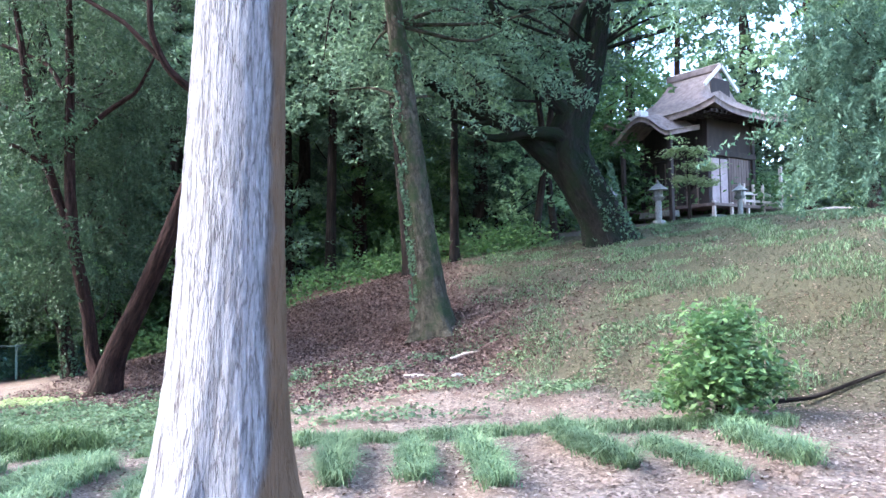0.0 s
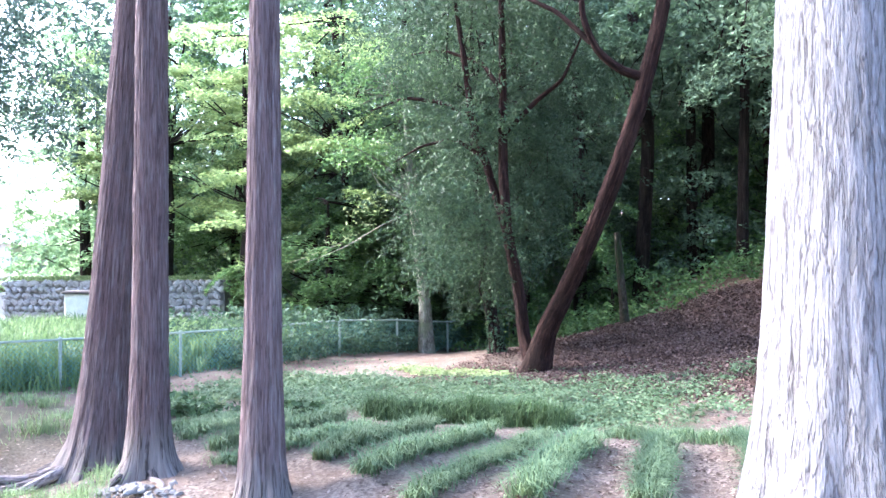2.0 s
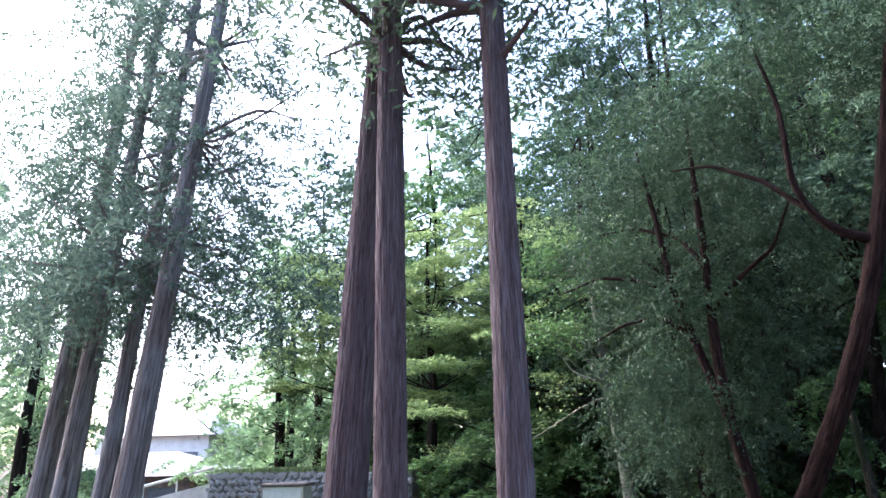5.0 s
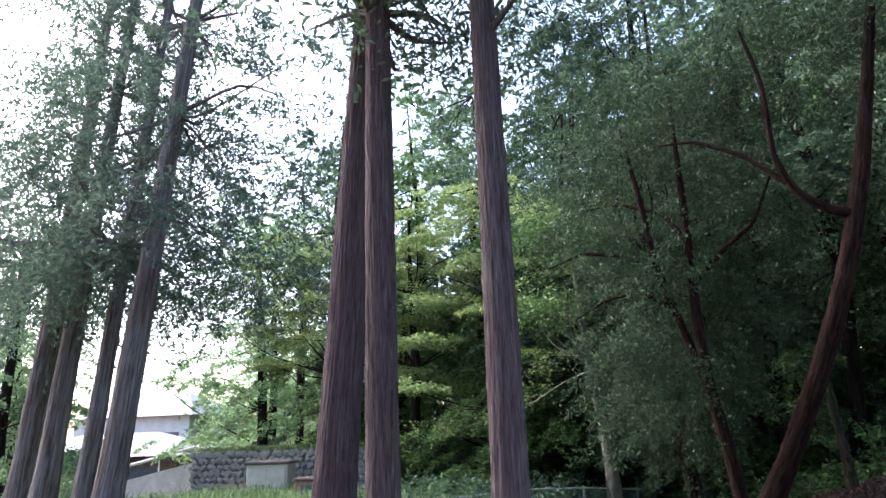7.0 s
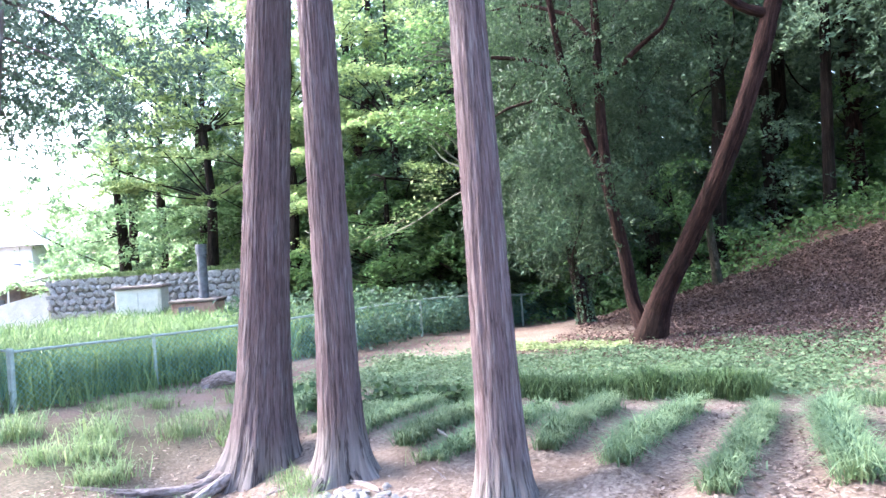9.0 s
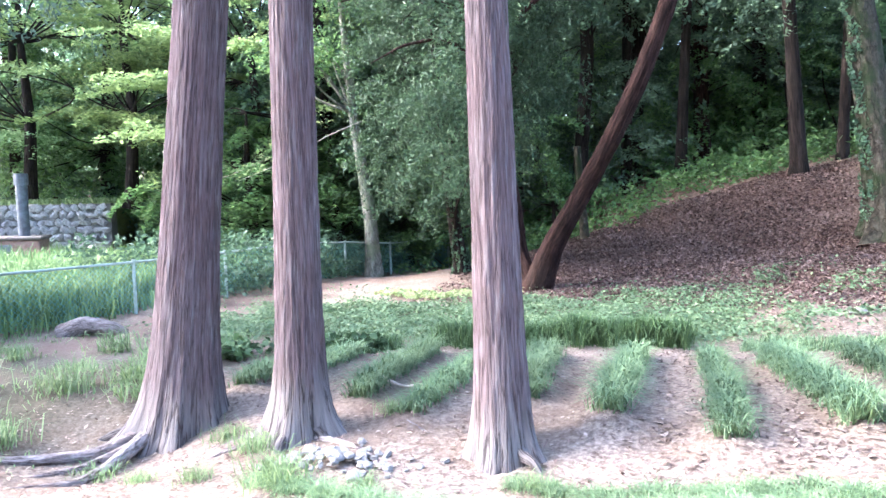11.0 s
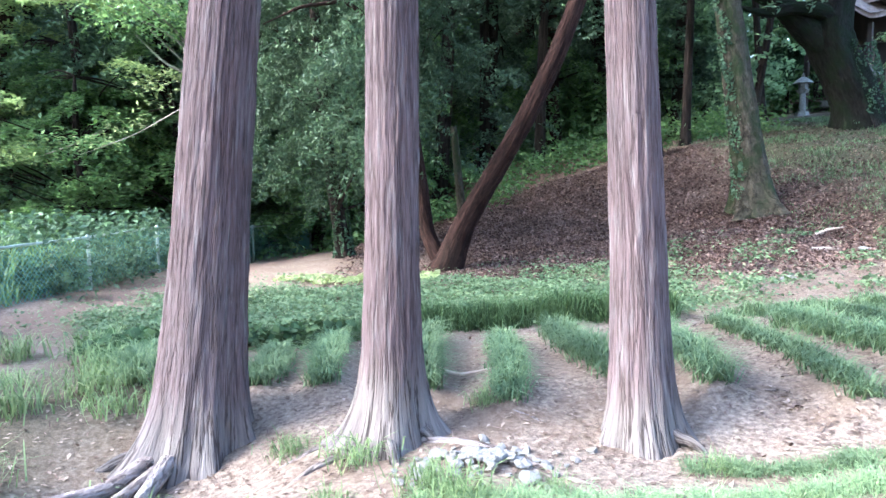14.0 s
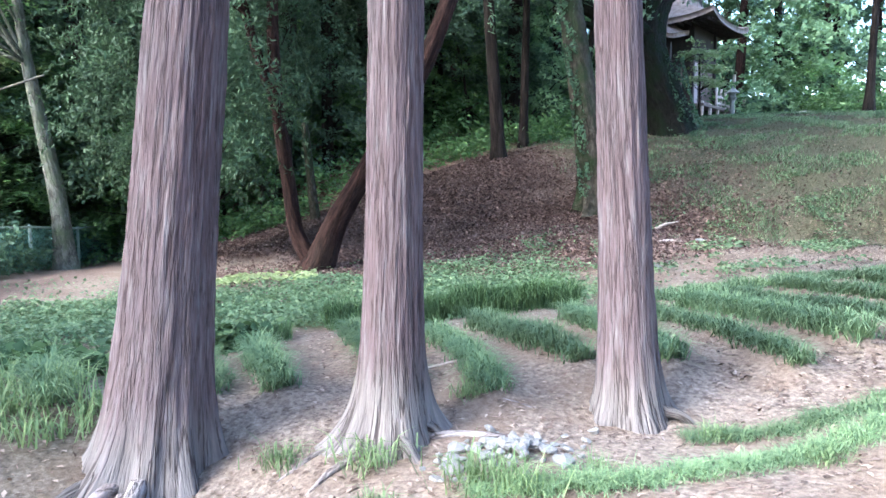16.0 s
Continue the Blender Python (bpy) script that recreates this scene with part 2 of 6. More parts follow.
# ---- mesh helpers ----
def raw_mesh(name, verts, faces, smooth=False):
    """A mesh from an (n, 3) array and an (m, 3) or (m, 4) array of corners."""
    verts, faces = np.asarray(verts, np.float32), np.asarray(faces, np.int32)
    grain = verts[:, 3:] if verts.shape[1] == 6 else None
    verts = np.ascontiguousarray(verts[:, :3])
    me = bpy.data.meshes.new(name)
    k = faces.shape[1]
    me.vertices.add(len(verts))
    me.vertices.foreach_set("co", verts.ravel())
    me.loops.add(faces.size)
    me.loops.foreach_set("vertex_index", faces.ravel())
    me.polygons.add(len(faces))
    me.polygons.foreach_set("loop_start", np.arange(0, faces.size, k, dtype=np.int32))
    me.update(calc_edges=True)
    if smooth:
        me.polygons.foreach_set("use_smooth", np.ones(len(faces), bool))
    if grain is not None:
        at = me.attributes.new("grain", "FLOAT_VECTOR", "POINT")
        at.data.foreach_set("vector", np.ascontiguousarray(grain).ravel())
    return me


def joined(chunks):
    vs, fs, n = [], [], 0
    for v, f in chunks:
        vs.append(v)
        fs.append(np.asarray(f) + n)
        n += len(v)
    return np.concatenate(vs), np.concatenate(fs)


def thing(name, base, label, category, group="", kind="", turn=0):
    ob = new(name)
    ob.empty_display_size = 0.2
    ob.location = base
    ob.rotation_euler = (0, 0, radians(turn))
    return tagged(ob, label, category, group, kind)


def part(name, me, mat, parent, label=""):
    """Links a mesh or bmesh as one object under its thing."""
    if isinstance(me, bmesh.types.BMesh):
        bm, me = me, bpy.data.meshes.new(name)
        bm.to_mesh(me)
        bm.free()
    me.materials.append(mat)
    ob = new(name, me)
    ob.parent = parent
    return tagged(ob, label)


def solid(name, me, mat, label="", category="", group="", kind=""):
    if isinstance(me, bmesh.types.BMesh):
        bm, me = me, bpy.data.meshes.new(name)
        bm.to_mesh(me)
        bm.free()
    me.materials.append(mat)
    return tagged(new(name, me), label, category, group, kind)


def box(bm, size, m=None, bevel=0.0):
    r = bmesh.ops.create_cube(bm, size=1.0, matrix=(m or Matrix()) @ Matrix.Diagonal((*size, 1)))
    if bevel:
        edges = {e for v in r["verts"] for e in v.link_edges}
        bmesh.ops.bevel(bm, geom=list(edges), offset=bevel, segments=1, affect="EDGES")
    return bm


def box_bm(size, at=(0, 0, 0), bevel=0.0, turn=0):
    return box(bmesh.new(), size, pose(*at, 0, 0, turn), bevel)


def cyl_bm(r1, r2, depth, at=(0, 0, 0), seg=12):
    bm = bmesh.new()
    bmesh.ops.create_cone(bm, cap_ends=True, segments=seg, radius1=r1, radius2=r2, depth=depth, matrix=pose(at[0], at[1], at[2] + depth / 2))
    return bm


def smooth01(v):
    v = np.clip(v, 0, 1)
    return v * v * (3 - 2 * v)


def wave_noise(x, y, scale, seed, octaves=3):
    """Cheap smooth noise in about -1..1 from a few crossed waves."""
    r = np.random.default_rng(seed)
    out = np.zeros_like(np.asarray(x, float))
    amp, total = 1.0, 0.0
    for o in range(octaves):
        f = 2 ** o / scale
        for k in range(4):
            a, p = r.uniform(0, 2 * np.pi, 2)
            out = out + amp * np.sin((x * np.cos(a) + y * np.sin(a)) * f * 2 * np.pi * r.uniform(0.6, 1.3) + p) * 0.35
        total += amp
        amp *= 0.5
    return out / total


# planted strips, each from its near end to its far end
ROWS = [((-8.95, 5.65), (-9.15, 6.7)), ((-8.0, 5.55), (-8.1, 6.8)), ((-7.5, 5.5), (-7.6, 7.1)), ((-6.75, 5.2), (-6.75, 7.2)), ((-6.2, 4.85), (-6.08, 6.8)), ((-5.42, 5.2), (-5.52, 7.2)),
        ((-4.8, 5.0), (-4.65, 7.0)), ((-4.05, 4.6), (-4.02, 7.0)), ((-3.27, 4.8), (-3.5, 6.8)), ((-2.5, 5.0), (-2.85, 6.9)), ((-1.75, 5.2), (-2.1, 7.0)),
        ((-1.1, 5.5), (-1.25, 6.8)), ((-0.48, 5.5), (-0.58, 6.7)), ((0.13, 5.3), (-0.08, 6.6)), ((1.12, 5.5), (0.75, 6.8)), ((1.75, 5.1), (1.45, 6.3)), ((2.4, 5.4), (2.2, 6.4))]


def soil_ridges(x, y):
    """Low earth banks under the planted strips."""
    z = np.zeros_like(x)
    for (ax, ay), (bx, by) in ROWS:
        f = np.clip(((x - ax) * (bx - ax) + (y - ay) * (by - ay)) / ((bx - ax) ** 2 + (by - ay) ** 2), 0, 1)
        d2 = (x - ax - f * (bx - ax)) ** 2 + (y - ay - f * (by - ay)) ** 2
        z = np.maximum(z, np.exp(-d2 / 0.2 ** 2))
    return 0.075 * z


def ground_z(x, y):
    x, y = np.asarray(x, float), np.asarray(y, float)
    z = -0.1 + 0.042 * np.clip(x, -8.4, 6) + soil_ridges(x, y)
    z = z - 0.29 * np.exp(-(((x + 8.3) / 1.0) ** 2 + ((y - 4.3) / 0.85) ** 2)) - 0.15 * np.exp(-(((x + 5.2) / 1.2) ** 2 + ((y - 4.1) / 0.7) ** 2))
    z = z - 0.055 * np.maximum(0, x - 7.0) ** 1.35 * smooth01((y - 12) / 5) * smooth01((30 - x) / 12)
    z = z - 0.14 * smooth01((y - 5) / 3) * smooth01((-1 - x) / 3)
    z = z - 0.3 * smooth01((y - 13) / 6) * smooth01((-8 - x) / 3)
    s = 0.75 * x + 0.66 * y
    hill = 4.2 * (1 - np.exp(-np.maximum(0, s - 7.8) / 9))
    far = np.maximum(0, np.hypot(x, y - 10) - 34)
    hill = hill + 6 * (1 - np.exp(-far / 25)) * smooth01((y + x * 0.3 - 14) / 14)
    near = np.exp(-np.maximum(0, np.hypot(x + 4, y - 9) - 14) / 6)
    mound = 0.16 * np.exp(-(((x + 1.9) / 2.3) ** 2 + ((y - 12.6) / 1.3) ** 2))
    mound = mound + 0.4 * np.exp(-(((x + 0.7) / 3.3) ** 2 + ((y - 17.0) / 3.6) ** 2))
    mound = mound + 0.72 * np.exp(-(((x + 4.9) / np.where(x < -4.9, 2.5, 3.0)) ** 2)) * smooth01((y - 13.0) / 5.0) * smooth01((40 - y) / 12)
    hollow = -0.25 * np.exp(-(((x - 8) / 4.5) ** 2 + ((y - 23.5) / 4.5) ** 2))
    return z + hill + mound + hollow + near * (0.035 * wave_noise(x, y, 2.2, 3) + 0.012 * wave_noise(x, y, 0.5, 4))


def gz(x, y):
    return float(ground_z(x, y))


def tube(points, radii, seg=16, step=0.15, rough=0.0, seed=0, flare=0.0, flare_h=0.35, lobes=5, strips=0.0, close=True):
    """A bark-covered tube along a smooth line: verts and quads."""
    r = np.random.default_rng(seed)
    P, R = np.asarray(points, float), np.asarray(radii, float)
    d = np.r_[0, np.cumsum(np.linalg.norm(np.diff(P, axis=0), axis=1))]
    n = max(4, int(d[-1] / step) + 1)
    s = np.linspace(0, d[-1], n)
    # smooth the line by a few passes over dense samples
    Q = np.stack([np.interp(s, d, P[:, k]) for k in range(3)], 1)
    rad = np.interp(s, d, R)
    for _ in range(max(1, int(0.12 * n))):
        Q[1:-1] = 0.25 * Q[:-2] + 0.5 * Q[1:-1] + 0.25 * Q[2:]
    T = np.gradient(Q, axis=0)
    T /= np.linalg.norm(T, axis=1)[:, None]
    ref = np.where(np.abs(T[:, 2:3]) > 0.8, np.array([[1.0, 0, 0]]), np.array([[0, 0, 1.0]]))
    if abs(T[:, 2]).mean() > 0.6:
        ref = np.tile([[1.0, 0.02, 0]], (n, 1))
    else:
        ref = np.tile([[0.02, 0.01, 1.0]], (n, 1))
    A = np.cross(T, ref)
    A /= np.linalg.norm(A, axis=1)[:, None]
    B = np.cross(T, A)
    th = np.linspace(0, 2 * np.pi, seg, endpoint=False)
    rr = np.repeat(rad[:, None], seg, 1)
    if flare:
        ph, am = r.uniform(0, 2 * np.pi, 3), r.uniform(0.5, 1, 3)
        fin = (0.5 + 0.5 * np.cos(lobes * th + ph[0] + 0.6 * np.sin(2 * th + ph[1]))) ** 2
        fin2 = (0.5 + 0.5 * np.cos((lobes + 3) * th + ph[1])) ** 2
        lob = 0.3 + 0.75 * fin + 0.3 * fin2 + 0.15 * np.cos(2 * th + ph[2])
        rr = rr * (1 + flare * np.exp(-s / flare_h)[:, None] * lob[None, :])
        rr = rr * (1 + 0.14 * flare * np.exp(-s / (flare_h * 3))[:, None])
    if rough:
        rr = rr * (1 + rough * wave_noise(np.cos(th)[None, :] * 2 + s[:, None] * 0.25, np.sin(th)[None, :] * 2 + s[:, None] * 0.31, 2.5, seed + 5))
    if strips:
        f = r.normal(0, 1, (n, seg))
        k = min(n, max(3, int(0.6 / max(step, 0.01))))
        c = np.cumsum(np.concatenate([f, f[:k]]), axis=0)
        f = (c[k:] - c[:-k])[:n] / math.sqrt(k)
        f = np.sign(f) * np.abs(f) ** 0.7
        f = 0.6 * f + 0.2 * np.roll(f, 1, 1) + 0.2 * np.roll(f, -1, 1)
        g = r.normal(0, 1, (n, seg))
        k2 = max(2, k // 5)
        c = np.cumsum(np.concatenate([g, g[:k2]]), axis=0)
        g = (c[k2:] - c[:-k2])[:n] / math.sqrt(k2)
        rr = rr + strips * (f + 0.5 * np.clip(g, -2, 2))
    V = Q[:, None, :] + rr[:, :, None] * (np.cos(th)[None, :, None] * A[:, None, :] + np.sin(th)[None, :, None] * B[:, None, :])
    rm = float(np.median(rad))
    G = np.stack([np.repeat(np.cos(th)[None] * rm, n, 0), np.repeat(np.sin(th)[None] * rm, n, 0), np.repeat(s[:, None], seg, 1) + 7.3 * (seed % 13)], -1)
    V = np.concatenate([V, G], -1).reshape(-1, 6)
    i, j = np.meshgrid(np.arange(n - 1), np.arange(seg), indexing="ij")
    a, b = i * seg + j, i * seg + (j + 1) % seg
    Fq = np.stack([a, b, b + seg, a + seg], -1).reshape(-1, 4)
    if close:
        V = np.concatenate([V, np.concatenate([Q[-1:] + T[-1:] * rad[-1] * 0.3, V[-1:, 3:]], 1)])
        tip = len(V) - 1
        e = (n - 1) * seg
        jj = np.arange(seg)
        Fq = np.concatenate([Fq, np.stack([e + jj, e + (jj + 1) % seg, np.full(seg, tip), np.full(seg, tip)], -1)[:, [0, 1, 2, 2]]])
    return V, Fq


def tube_mesh(name, *a, **k):
    V, Fq = tube(*a, close=False, **k)
    return raw_mesh(name, V, Fq, True)


def leaves(C, size, aspect=0.45, up=0.5, droop=0.0, seed=0, jitter=0.35):
    """Small folded leaves at the points C: each is two triangles. up: how far they lie flat; droop: how far their tips hang."""
    r = np.random.default_rng(seed + 9001)
    n = len(C)
    d = r.normal(0, 1, (n, 3))
    d[:, 2] *= (1 - up)
    d[:, 2] -= droop
    d /= np.linalg.norm(d, axis=1)[:, None]
    nrm = r.normal(0, 1, (n, 3)) * (1 - up)
    nrm[:, 2] += up * 1.5
    side = np.cross(d, nrm)
    side /= np.maximum(1e-6, np.linalg.norm(side, axis=1))[:, None]
    fold = np.cross(side, d)
    L = (size * r.uniform(1 - jitter, 1 + jitter, n))[:, None]
    W = L * aspect * 0.5
    base = C - d * L * 0.5
    V = np.stack([base, base + d * L * 0.45 + side * W + fold * W * 0.35, base + d * L, base + d * L * 0.45 - side * W + fold * W * 0.35], 1).reshape(-1, 3)
    q = np.arange(n)[:, None] * 4
    Ft = np.concatenate([q + np.array([[0, 1, 2]]), q + np.array([[0, 2, 3]])])
    return V, Ft


def clumped(blobs, clumps, per, sigma, flat=0.5, seed=0, shell=0.55):
    """Leaf places: clumps spread over ellipsoids (centre, radii), denser towards their skin. Returns places and clump centres."""
    r = np.random.default_rng(seed)
    vol = np.array([b[1][0] * b[1][1] * b[1][2] for b in blobs]) ** 0.75
    which = r.choice(len(blobs), clumps, p=vol / vol.sum())
    c0 = np.array([b[0] for b in blobs], float)[which]
    rad = np.array([b[1] for b in blobs], float)[which]
    d = r.normal(0, 1, (clumps, 3))
    d /= np.linalg.norm(d, axis=1)[:, None]
    cc = c0 + d * rad * (shell + (1 - shell) * r.uniform(0, 1, (clumps, 1)) ** 0.6) * r.uniform(0.8, 1.1, (clumps, 1))
    sg = sigma * r.uniform(0.6, 1.4, (clumps, 1, 1))
    pts = cc[:, None, :] + r.normal(0, 1, (clumps, per, 3)) * sg * np.array([1, 1, flat])
    return pts.reshape(-1, 3), cc


def sprays(cc, centre, per, length, sigma, seed=0, drop=0.8):
    """Leaf places along drooping branchlets that start at the points cc and reach away from centre."""
    r = np.random.default_rng(seed)
    out = cc - np.asarray(centre)
    out[:, 2] *= 0.2
    out = out / np.maximum(0.05, np.linalg.norm(out, axis=1))[:, None] + r.normal(0, 0.45, cc.shape) * np.array([1, 1, 0.3])
    t = r.uniform(0, 1, (len(cc), per, 1)) ** 0.8
    L = length * r.uniform(0.5, 1.4, (len(cc), 1, 1))
    P = cc[:, None] + out[:, None] * t * L + np.array([0, 0, -1.0]) * t ** 1.8 * L * drop
    return (P + r.normal(0, 1, P.shape) * sigma * (1.1 - 0.6 * t) * np.array([1, 1, 0.5])).reshape(-1, 3)


def boughs(cc, centre, per, length, width, seed=0, drop=0.35, thick=0.05):
    """Leaf places on flat fan-shaped boughs that start at the points cc, reach away from centre and sag at their tips."""
    r = np.random.default_rng(seed)
    n = len(cc)
    out = cc - np.asarray(centre)
    out[:, 2] = 0
    out = out / np.maximum(0.05, np.linalg.norm(out, axis=1))[:, None] + r.normal(0, 0.5, cc.shape) * np.array([1, 1, 0.25])
    out /= np.linalg.norm(out, axis=1)[:, None]
    side = np.stack([-out[:, 1], out[:, 0], np.zeros(n)], 1)
    L = length * r.uniform(0.55, 1.4, (n, 1, 1))
    t = r.uniform(0, 1, (n, per, 1)) ** 0.7
    finger = np.round(r.uniform(-2.5, 2.5, (n, per, 1))) / 2.5
    lat = (finger * 0.85 + r.normal(0, 0.1, (n, per, 1))) * width * np.sin(np.pi * np.clip(0.12 + 0.8 * t, 0, 1))
    P = cc[:, None] + out[:, None] * (t - 0.35) * L + side[:, None] * lat * L / length
    P[..., 2] += (-drop * (t ** 2 * L + 0.5 * lat ** 2 / width) + r.normal(0, thick, (n, per, 1)))[..., 0]
    return P.reshape(-1, 3)


def blades(P, height, width, spread, seed=0, bend=0.6, jitter=0.35):
    """Arching grass blades from the root points P; three triangles each."""
    r = np.random.default_rng(seed + 9002)
    n = len(P)
    a = r.uniform(0, 2 * np.pi, n)
    out = np.stack([np.cos(a), np.sin(a), np.zeros(n)], 1)
    side = np.stack([-np.sin(a), np.cos(a), np.zeros(n)], 1) * (width * r.uniform(0.7, 1.3, n))[:, None] * 0.5
    h = (np.asarray(height) * r.uniform(1 - jitter, 1 + jitter, n))[:, None]
    reach = (spread * r.uniform(0.2, 1.2, n))[:, None] * h
    up = np.array([[0, 0, 1.0]])
    mid = P + out * reach * 0.4 + up * h * 0.65
    tip = P + out * reach * 1.1 + up * h * (1 - bend * r.uniform(0.1, 0.9, n)[:, None])
    V = np.stack([P - side, P + side, mid - side * 0.8, mid + side * 0.8, tip], 1).reshape(-1, 3)
    q = np.arange(n)[:, None] * 5
    return V, np.concatenate([q + np.array([[0, 1, 3]]), q + np.array([[0, 3, 2]]), q + np.array([[2, 3, 4]])])


# ---- ground ----
def axis_lines(lo, hi, fine, far):
    out = np.concatenate([np.arange(lo, hi + 1e-6, fine)])
    step, a, b = fine, lo, hi
    left, right = [], []
    while a > -far or b < far:
        step = min(step * 1.35, 150)
        a, b = a - step, b + step
        left.append(a)
        right.append(b)
    return np.concatenate([left[::-1], out, right])


gx, gy = axis_lines(-14, 6, 0.1, 1600), axis_lines(2, 18, 0.1, 1600)
GX, GY = np.meshgrid(gx, gy, indexing="ij")
GZ = ground_z(GX, GY)
ny = len(gy)
ii, jj = np.meshgrid(np.arange(len(gx) - 1), np.arange(ny - 1), indexing="ij")
k0 = ii * ny + jj
ground_me = raw_mesh("ground", np.stack([GX, GY, GZ], -1).reshape(-1, 3), np.stack([k0, k0 + ny, k0 + ny + 1, k0 + 1], -1).reshape(-1, 4), True)


def hill_s(x, y):
    return 0.75 * x + 0.66 * y


def litter_mask(x, y):
    n = 0.5 * wave_noise(x, y, 2.5, 11)
    m = smooth01(1.6 - np.sqrt(((x + 3.0) / 3.7) ** 2 + ((y - 12.9) / 2.5) ** 2) + 0.4 * n)
    back = smooth01((y - 13.8 + n) / 1.5) * smooth01((0.6 - x) / 2.0) * smooth01((x + 9.5) / 2)
    return np.maximum(m, 0.85 * back)


def path_mask(x, y):
    line = -11.5 + 0.02 * (y - 8) + 0.045 * np.maximum(0, y - 9) ** 1.75 - 0.25 * np.maximum(0, 7.5 - y) ** 1.4
    return smooth01(1.3 - np.abs(x - line + 0.25 * wave_noise(x, y, 2, 31)) / 0.75) * smooth01((y - 4) / 2) * smooth01((22 - y) / 3)


def cover_mask(x, y):
    n = 0.6 * wave_noise(x, y, 1.6, 21)
    return smooth01((y - 7.9 + 0.3 * n) / 0.6) * smooth01((11.6 + 0.1 * (x + 8) - y + n) / 1.2) * smooth01((x + 11.3 - 0.12 * np.maximum(0, y - 8) ** 1.5 + n) / 0.8) * smooth01((-2.6 - x + n) / 1.5)


def grassy_mask(x, y):
    n = 0.6 * wave_noise(x, y, 2.0, 41)
    a = smooth01((hill_s(x, y) - 6.6 + n) / 1.4) * smooth01((x + 0.9 + 0.4 * n) / 1.5) * smooth01((24 - y) / 3)
    b = smooth01((-8.3 - x + n) / 1.5) * smooth01((7.2 - y + n) / 1.5) * 0.75
    return np.maximum(a, b)


for nm, fn in (("litter", litter_mask), ("trodden", path_mask), ("cover", cover_mask), ("turf", grassy_mask)):
    at_ = ground_me.attributes.new(nm, "FLOAT", "POINT")
    at_.data.foreach_set("value", fn(GX, GY).ravel().astype(np.float32))
wood = smooth01((GY - 15.5 + 0.25 * GX + 0.8 * wave_noise(GX, GY, 4, 51)) / 3) * smooth01((1.5 - GX) / 3)
wood = np.maximum(wood, smooth01((np.hypot(GX, GY - 8) - 24) / 6) * (GY > 5))
at_ = ground_me.attributes.new("woodland", "FLOAT", "POINT")
at_.data.foreach_set("value", wood.ravel().astype(np.float32))


def ground_mat():
    m, nt, b = node_mat("soil_and_litter")
    b.inputs["Specular IOR Level"].default_value = 0.15

    def attr(nm):
        a = nt.nodes.new("ShaderNodeAttribute")
        a.attribute_name = nm
        return a.outputs["Fac"]

    grain = noise_node(nt, 26, 6, rough=0.7)
    chips = noise_node(nt, 90, 4)
    patch = noise_node(nt, 1.3, 5)
    vor = nt.nodes.new("ShaderNodeTexVoronoi")
    vor.inputs["Scale"].default_value = 22
    tc = nt.nodes.new("ShaderNodeTexCoord")
    nt.links.new(tc.outputs["Object"], vor.inputs[0])
    soil = ramp(nt, grain.outputs[0], [(0.3, (0.07, 0.05, 0.037)), (0.48, (0.168, 0.13, 0.102)), (0.72, (0.32, 0.262, 0.212))]).outputs[0]
    soil = mix(nt, ramp(nt, patch.outputs[0], [(0.42, (0, 0, 0)), (0.6, (1, 1, 1))]).outputs[0], soil, mix(nt, 0.6, soil, (0.13, 0.088, 0.06)))
    red = ramp(nt, vor.outputs["Color"], [(0.1, (0.045, 0.025, 0.02)), (0.5, (0.095, 0.055, 0.045)), (0.9, (0.18, 0.115, 0.095))]).outputs[0]
    turf = ramp(nt, grain.outputs[0], [(0.3, (0.024, 0.024, 0.013)), (0.5, (0.052, 0.049, 0.027)), (0.7, (0.098, 0.085, 0.052))]).outputs[0]
    green = ramp(nt, chips.outputs[0], [(0.3, (0.05, 0.07, 0.03)), (0.65, (0.12, 0.16, 0.07))]).outputs[0]
    path = ramp(nt, grain.outputs[0], [(0.3, (0.085, 0.058, 0.045)), (0.7, (0.19, 0.135, 0.108))]).outputs[0]
    dark = ramp(nt, vor.outputs["Color"], [(0.1, (0.05, 0.03, 0.02)), (0.6, (0.13, 0.085, 0.06)), (0.95, (0.2, 0.14, 0.1))]).outputs[0]
    col = mix(nt, attr("turf"), soil, turf)
    col = mix(nt, attr("cover"), col, green)
    col = mix(nt, attr("litter"), col, red)
    col = mix(nt, attr("woodland"), col, dark)
    col = mix(nt, attr("trodden"), col, path)
    nt.links.new(col, b.inputs["Base Color"])
    b.inputs["Roughness"].default_value = 0.95
    bump(nt, b, grain.outputs[0], 0.8, 0.03)
    return m


solid("ground", ground_me, ground_mat(), "uneven woodland ground of bare soil, leaf litter and turf", "ground", kind="structure")


# ---- trees ----
def axis(x0, y0, dx, dy, z0, z1, n=8):
    z = np.linspace(z0, z1, n)
    return [(x0 + dx * k, y0 + dy * k, k) for k in z]


